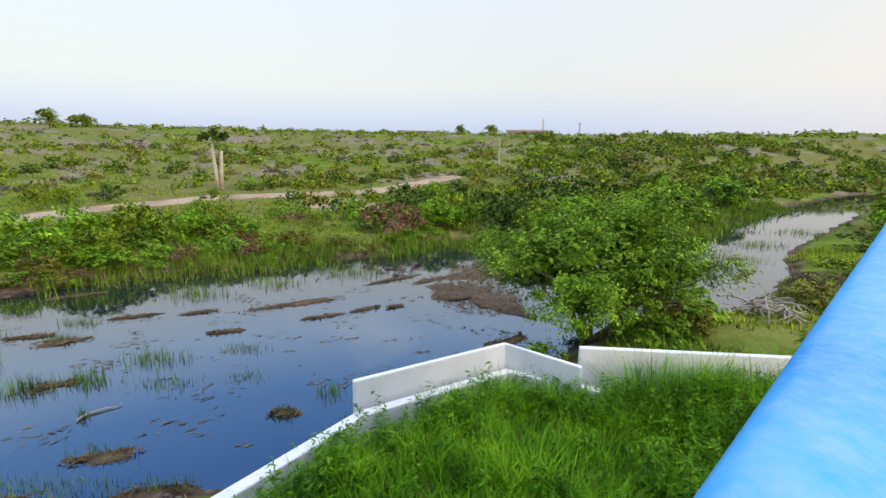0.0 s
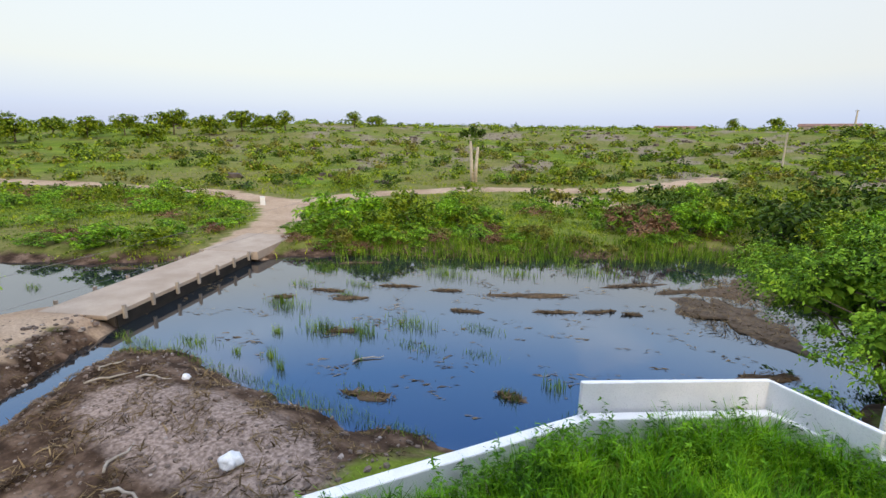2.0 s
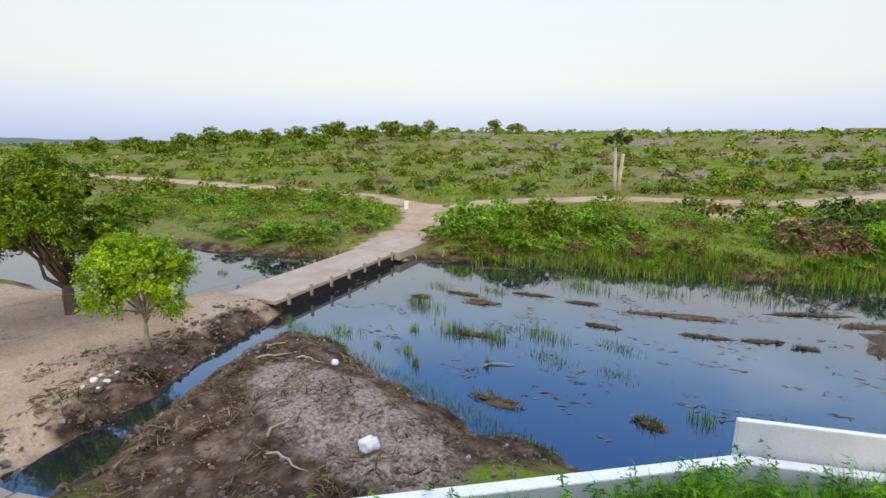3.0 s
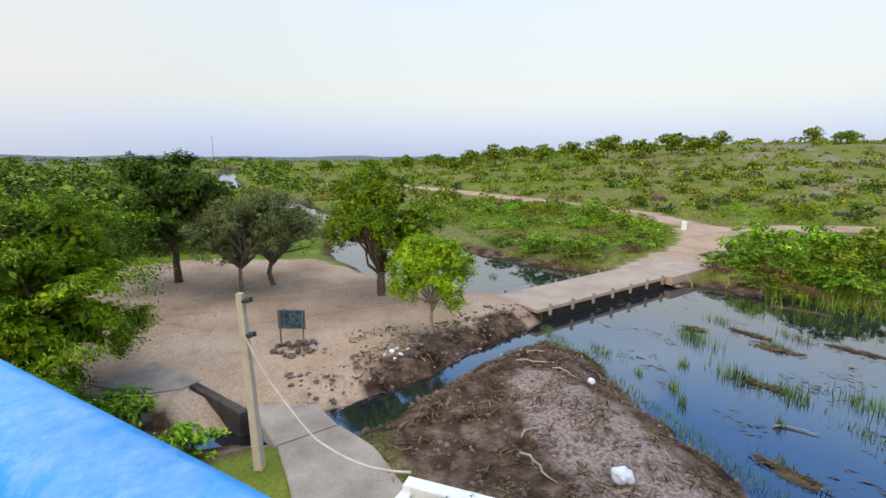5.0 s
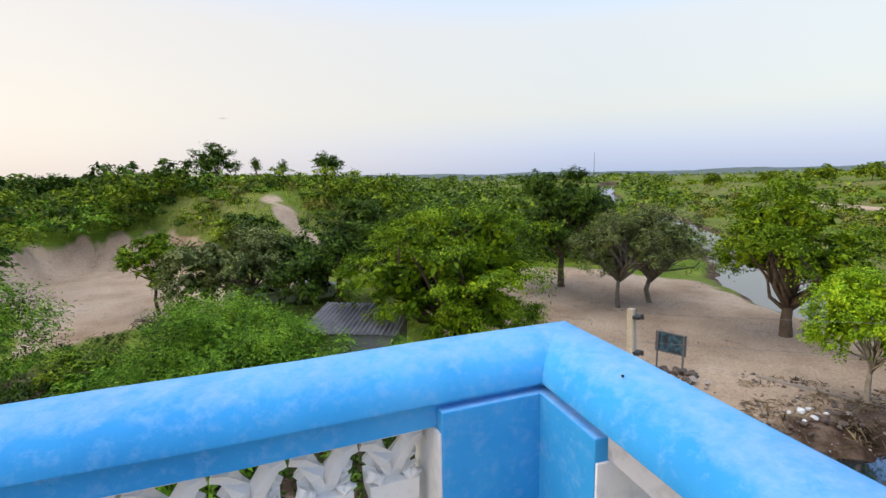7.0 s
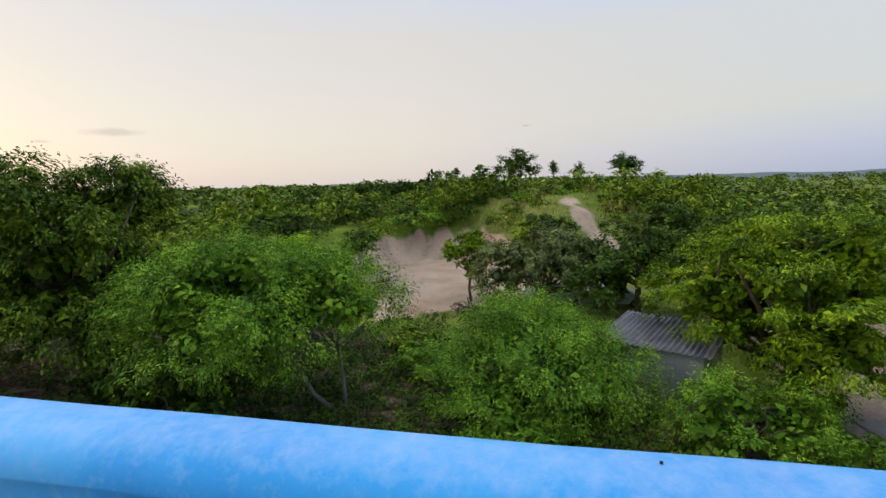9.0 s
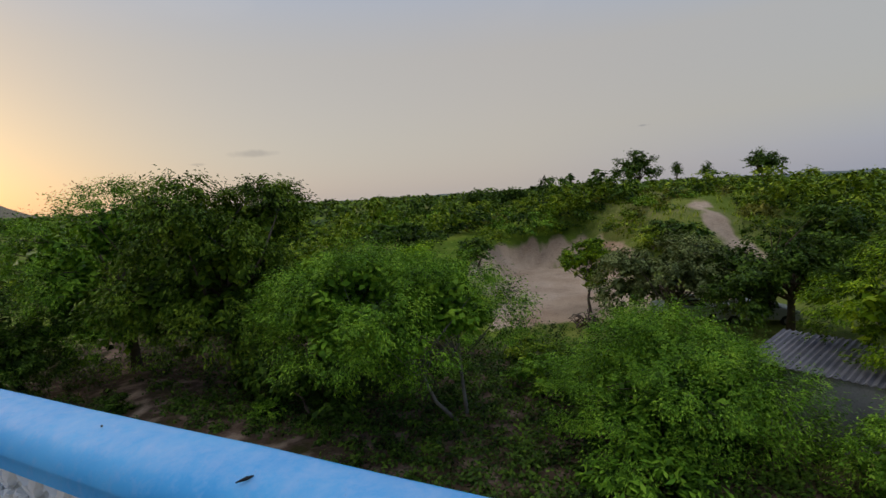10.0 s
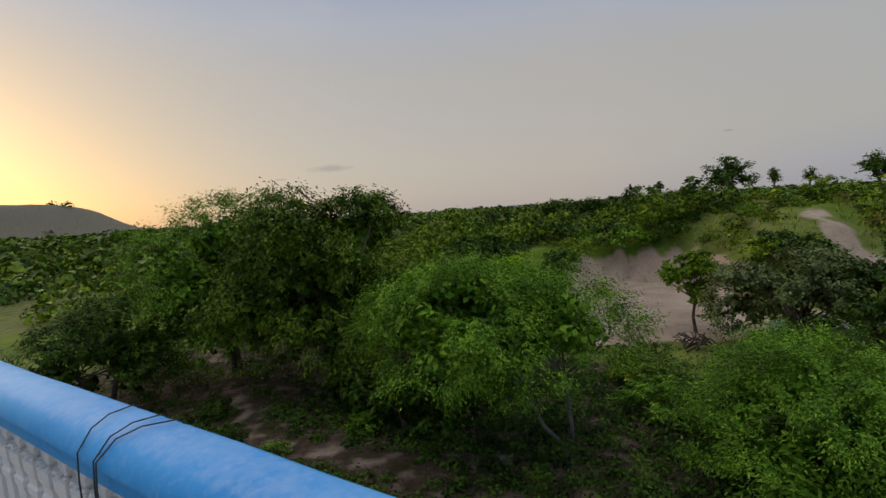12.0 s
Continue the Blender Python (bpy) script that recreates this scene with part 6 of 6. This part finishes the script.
def kerb_beam():
    bm = bmesh.new()
    m = Matrix.Translation((-21.0, 2.8, 0.12)) @ Matrix.Rotation(radians(72), 4, "Z")
    box(bm, (-1.7, -0.07, -0.1), (1.7, 0.07, 0.1), 0.02, m)
    tagged(new("kerb_beam", bm_mesh("kerb_beam", bm, CONCRETE)), "low concrete kerb lying on the sand", "kerb")


kerb_beam()


def driftwood(x, y, L, rot, seed):
    r_ = np.random.default_rng(seed)
    P = [(L * (i / 6 - 0.5), 0.04 * r_.normal() + 0.12 * math.sin(i * 0.9), 0.04 + 0.03 * r_.random()) for i in range(7)]
    V, F = tube_arrays(P, [0.03, 0.04, 0.04, 0.035, 0.03, 0.02, 0.01], 6)
    ob = tagged(new("driftwood", mesh_from("driftwood", V, F, BARK_PALE, True)), "bleached driftwood branch on the mud", "branch")
    ob.matrix_basis = pose(x, y, max(float(land(x, y)), WATER_Z), 0, 0, rot)


for i, (x, y, L, rot) in enumerate(((-16.4, 7.4, 1.3, 70), (-15.2, 8.2, 1.2, 30), (-17.4, 8.0, 0.9, 100), (-11.0, 14.2, 1.3, 60), (-10.2, 4.6, 1.4, 20), (-11.8, 5.2, 1.1, 120))):
    driftwood(x, y, L, rot, 800 + i)


def brush_pile(x, y, r, n, seed, mat=BARK_PALE):
    """A heap of cut branches."""
    r_ = np.random.default_rng(seed)
    t = thing("brushwood_pile", (x, y, float(land(x, y))), 0, "pile of bare grey cut branches on the bank", "branches")
    for i in range(n):
        a, e = r_.random() * 6.283, r_.uniform(-0.1, 0.7)
        o = Vector((r_.normal() * r * 0.4, r_.normal() * r * 0.4, 0.1 + 0.5 * r_.random()))
        d = Vector((math.cos(a), math.sin(a), e)) * r * r_.uniform(0.5, 1.0)
        P = [o - d * 0.5, o - d * 0.15 + Vector((0, 0, 0.15)), o + d * 0.2 + Vector((r_.normal() * 0.1, 0, 0.2)), o + d * 0.5]
        for p in P:
            p.z = max(p.z, 0.05)
        V, F = tube_arrays(P, [0.05, 0.045, 0.035, 0.015], 5)
        part("branch", mesh_from("branch", V, F, mat, True), mat, t)


brush_pile(16.2, 22.6, 2.0, 46, 811)
brush_pile(22.5, 27.5, 1.8, 26, 812, BARK)
brush_pile(-15.0, -26.4, 1.2, 24, 813, BARK)

# ---------------------------------------------------------------- across the river
def stump_tree():
    x, y = -35.4, 77.0
    t = thing("stump_tree", (x, y, float(land(x, y))), 0, "two bare pale trunks with a tuft of leaves on top", "tree")
    for s, hh in ((-1, 7.0), (1, 6.0)):
        V, F = tube_arrays([(s * 0.3 + 0.2, 0, -0.3), (s * 0.42 + 0.1, 0, 2.5), (s * 0.72, 0.1, hh)], [0.34, 0.29, 0.22], 9)
        part("trunk", mesh_from("trunk", V, F, POLE_MAT, True), POLE_MAT, t)
    g_ = np.random.default_rng(821)
    v, _ = crown_arrays(g_, 2.3, 2.0, 1.1, 24, 2400, 0.3, 0.5, 0.3, 0.3)
    v = v + np.array([-0.4, 0, 8.0])
    part("crown", quick_mesh("crown", v, quads_for(v), LEAF_DARK), LEAF_DARK, t)


stump_tree()


def marker_post():
    x, y = -45.3, 39.6
    bm = bmesh.new()
    box(bm, (-0.28, -0.12, -0.3), (0.26, 0.12, 1.0), 0.05)
    ob = tagged(new("marker_post", bm_mesh("marker_post", bm, WHITE)), "whitewashed stone marker at the road junction", "post")
    ob.matrix_basis = pose(x, y, float(land(x, y)), 0, 0, 40)


marker_post()


def far_pole(a, r, h, arms=True):
    x, y = at_az(a, r)
    t = thing("power_pole", (x, y, float(land(x, y))), a, "pale concrete power pole in the scrub", "pole", "far power poles")
    V, F = tube_arrays([(0, 0, -0.5), (0, 0, h)], [0.16 * r / 110, 0.12 * r / 110], 6)
    part("shaft", mesh_from("shaft", V, F, POLE_MAT), POLE_MAT, t)
    if arms:
        bm = bmesh.new()
        box(bm, (-0.9, -0.08, h - 0.5), (0.9, 0.08, h - 0.34), 0.01)
        part("cross_arm", bm, METAL, t)


far_pole(-6.6, 120, 7.5, False)
far_pole(-11.4, 300, 9.5)
far_pole(-15.4, 310, 8.0)


def far_shed(a, r, w, h, d, label):
    x, y = at_az(a, r)
    t = thing("far_building", (x, y, float(land(x, y))), a, label, "building")
    bm = bmesh.new()
    box(bm, (-w / 2, -d / 2, -3), (w / 2, d / 2, h), 0.05)
    part("wall", bm, FAR_WALL, t)
    bm = bmesh.new()
    vs = [bm.verts.new(p) for p in ((-w / 2 - 0.5, -d / 2 - 0.5, h + 0.005), (w / 2 + 0.5, -d / 2 - 0.5, h + 0.005), (w / 2 + 0.5, d / 2 + 0.5, h + 0.005), (-w / 2 - 0.5, d / 2 + 0.5, h + 0.005), (-w / 2 - 0.5, 0, h + 1.5), (w / 2 + 0.5, 0, h + 1.5))]
    for f in ((0, 1, 5, 4), (2, 3, 4, 5), (0, 4, 3), (1, 2, 5), (3, 2, 1, 0)):
        bm.faces.new([vs[i] for i in f])
    part("roof", bm, FAR_ROOF, t)
    for i in range(int(w / 4)):
        bm = bmesh.new()
        u = -w / 2 + 2 + 4 * i
        box(bm, (u - 0.6, -d / 2 - 0.06, 0.8), (u + 0.6, -d / 2 - 0.01, h - 0.6), 0.01)
        part("window", bm, GLASS_DARK, t)


far_shed(-9.6, 330, 26, 2.6, 9, "long low building with a red-brown roof on the skyline")
far_shed(3.2, 345, 24, 2.2, 9, "long low shed with a brown roof on the skyline")


def hut():
    x, y = at_az(149.2, 70)
    t = thing("hut", (x, y, float(land(x, y))), 147, "small grey plastered hut among bushes on the rise", "hut")
    bm = bmesh.new()
    box(bm, (-1.5, -1.3, -1.0), (1.5, 1.3, 3.0), 0.05)
    part("wall", bm, PLASTER, t)
    bm = bmesh.new()
    box(bm, (-1.7, -1.5, 3.0), (1.7, 1.5, 3.15), 0.03)
    part("roof", bm, CONCRETE, t)
    bm = bmesh.new()
    box(bm, (-0.45, 1.3, -0.2), (0.45, 1.36, 1.8), 0.01)
    part("door", bm, METAL, t)


hut()


def mast():
    x, y = at_az(100.3, 1000)
    t = thing("radio_mast", (x, y, float(land(x, y))), 0, "thin lattice mast far off on the plain", "mast")
    for k in range(3):
        a = 2.094 * k
        V, F = tube_arrays([(1.2 * math.cos(a), 1.2 * math.sin(a), 0), (0.3 * math.cos(a), 0.3 * math.sin(a), 46)], [0.16, 0.12], 4)
        part("leg", mesh_from("leg", V, F, METAL), METAL, t)
    for k in range(8):
        V, F = tube_arrays([(1.0 - 0.1 * k, 0, 5.5 * k), (-0.6 + 0.06 * k, 0.9 - 0.1 * k, 5.5 * k + 4)], [0.08, 0.08], 4)
        part("brace", mesh_from("brace", V, F, METAL), METAL, t)


mast()

# ---------------------------------------------------------------- shed and car south of the house
def tin_shed():
    a, b = Vector((-13.2, -14.0, 0)), Vector((-14.4, -10.9, 0))
    d = (b - a).normalized()
    n = Vector((-d.y, d.x, 0)) if Vector((-d.y, d.x, 0)).x < 0 else Vector((d.y, -d.x, 0))
    L, D = (b - a).length, 3.1
    m = Matrix(((d.x, n.x, 0, a.x), (d.y, n.y, 0, a.y), (0, 0, 1, 0), (0, 0, 0, 1)))
    t = thing("shed", (0, 0, 0), 0, "plastered shed with a weathered corrugated sheet roof", "shed")
    for lo, hi in (((0, 0, -0.3), (L, 0.2, 2.32)), ((0, 0.2, -0.3), (0.2, D - 0.2, 2.3)), ((L - 0.2, 0.2, -0.3), (L, D - 0.2, 2.3)), ((0, D - 0.2, -0.3), (L, D, 2.3))):
        bm = bmesh.new()
        box(bm, lo, hi, 0.012, m)
        part("wall", bm, PLASTER, t)
    V, F = [], []
    k = 90
    for i in range(k + 1):
        u = -0.25 + (L + 0.5) * i / k
        z = 0.032 * math.cos(6.283 * i / 4.5)
        for v_, zz in ((-0.12, 2.37), (D + 0.3, 2.62)):
            p = m @ Vector((u, v_, zz + z))
            V.append(p)
    for i in range(k):
        F.append((2 * i, 2 * i + 2, 2 * i + 3, 2 * i + 1))
    me = mesh_from("roof", V, F, ROOF_TIN)
    ob = part("roof", me, ROOF_TIN, t)
    so = ob.modifiers.new("thick", "SOLIDIFY")
    so.thickness = 0.012
    bm = bmesh.new()
    box(bm, (L + 0.003, 0.5, -0.1), (L + 0.05, 1.4, 1.95), 0.01, m)
    part("door", bm, METAL, t, "dark metal door")


tin_shed()


def car(x, y, rz, label):
    t = thing("car", (x, y, float(land(x, y))), rz, label, "car")
    prof = [(-2.1, 0.35), (-2.12, 0.75), (-1.95, 0.92), (-1.25, 1.0), (-0.75, 1.40), (0.55, 1.44), (1.15, 1.02), (1.9, 0.86), (2.1, 0.62), (2.08, 0.32)]
    bm = bmesh.new()
    L_, R_ = [], []
    for px, pz in prof:
        w = 0.84 if pz < 1.05 else 0.66
        L_.append(bm.verts.new((px, -w, pz)))
        R_.append(bm.verts.new((px, w, pz)))
    for i in range(len(prof) - 1):
        bm.faces.new((L_[i], L_[i + 1], R_[i + 1], R_[i]))
    bm.faces.new(L_[::-1])
    bm.faces.new(R_)
    bm.faces.new((L_[0], R_[0], R_[-1], L_[-1]))
    bmesh.ops.recalc_face_normals(bm, faces=bm.faces)
    bmesh.ops.bevel(bm, geom=list(bm.edges), offset=0.06, segments=2, affect="EDGES")
    part("body", bm, CARPAINT, t)
    for pts in (((0.60, -0.60, 1.40), (1.12, -0.72, 1.05), (1.12, 0.72, 1.05), (0.60, 0.60, 1.40)), ((-0.8, 0.60, 1.36), (-1.22, 0.72, 1.04), (-1.22, -0.72, 1.04), (-0.8, -0.60, 1.36))):
        bm = bmesh.new()
        s = 1 if pts[0][0] > 0 else -1
        vs = [bm.verts.new((p[0] + 0.02 * s, p[1], p[2] + 0.02)) for p in pts]
        f = bm.faces.new(vs)
        bmesh.ops.solidify(bm, geom=[f], thickness=0.01)
        part("windscreen", bm, GLASS_DARK, t)
    for s in (-1, 1):
        bm = bmesh.new()
        vs = [bm.verts.new((px, s * (0.87 if pz < 1.1 else 0.70), pz)) for px, pz in ((-1.1, 1.04), (-0.7, 1.34), (0.5, 1.37), (1.0, 1.04))]
        f = bm.faces.new(vs)
        bmesh.ops.solidify(bm, geom=[f], thickness=0.012)
        part("side_window", bm, GLASS_DARK, t)
        for wx in (-1.3, 1.3):
            bm = bmesh.new()
            mm = Matrix.Translation((wx, s * 0.78, 0.31)) @ Matrix.Rotation(radians(90), 4, "X")
            bmesh.ops.create_cone(bm, cap_ends=True, segments=20, radius1=0.31, radius2=0.31, depth=0.2, matrix=mm)
            bmesh.ops.bevel(bm, geom=list(bm.edges), offset=0.03, segments=1, affect="EDGES")
            wh = part("wheel", bm, RUBBER, t)
            bm = bmesh.new()
            bmesh.ops.create_cone(bm, cap_ends=True, segments=16, radius1=0.18, radius2=0.15, depth=0.05, matrix=Matrix.Translation((wx, s * 0.885, 0.31)) @ Matrix.Rotation(radians(90 * s), 4, "X"))
            part("rim", bm, METAL, wh)
        bm = bmesh.new()
        box(bm, (2.05, s * 0.62 - 0.16, 0.62), (2.13, s * 0.62 + 0.16, 0.76), 0.02)
        part("headlight", bm, GLASS_DARK, t)


car(-23.8, -23.2, 150, "silver saloon car parked in the shade of trees")
car(-21.2, -25.4, 140, "pale silver car parked under a tree")

# ---------------------------------------------------------------- small things on the rail
def rail_bits():
    def on_rail(d, inn, s, u):
        p = CORNER + d * s + inn * u
        return p.x, p.y, TOP + 0.004

    for i, (d, inn, s, u) in enumerate(((DIR_A, IN_A, 0.37, 0.12), (DIR_B, IN_B, 1.15, 0.07), (DIR_B, IN_B, 3.05, 0.09))):
        bm = bmesh.new()
        bmesh.ops.create_icosphere(bm, subdivisions=1, radius=0.0032)
        ob = tagged(new("grit", bm_mesh("grit", bm, RUBBER)), "dark speck of grit on the blue rail", "grit")
        x, y, z = on_rail(d, inn, s, u)
        ob.matrix_basis = pose(x, y, z)
    x, y, z = on_rail(DIR_B, IN_B, 2.52, 0.115)
    V, F = tube_arrays([(0, 0, 0), (0.015, 0.004, 0.002), (0.034, 0.002, 0)], [0.0015, 0.004, 0.001], 5)
    ob = tagged(new("dead_leaf", mesh_from("dead_leaf", V, F, RUBBER)), "thin dark dead leaf on the blue rail", "leaf")
    ob.matrix_basis = pose(x, y, z - 0.006, 0, 0, 20)
    # loose binding wires wrapped over the rail
    for j, s in enumerate((4.46, 4.55, 4.72)):
        P = []
        for u, w in ((-0.01, -0.10), (-0.006, -0.03), (0.03, 0.008), (0.10, 0.012), (0.15, -0.004), (0.19, -0.05), (0.194, -0.12), (0.19, -0.3)):
            p = CORNER + DIR_B * (s + u * (0.5 - 0.4 * j)) + IN_B * u
            P.append((p.x, p.y, TOP + w))
        V, F = tube_arrays(P, [0.0022] * len(P), 5)
        tagged(new("binding_wire", mesh_from("binding_wire", V, F, WIRE)), "thin black wire tied over the blue rail", "wire")


rail_bits()
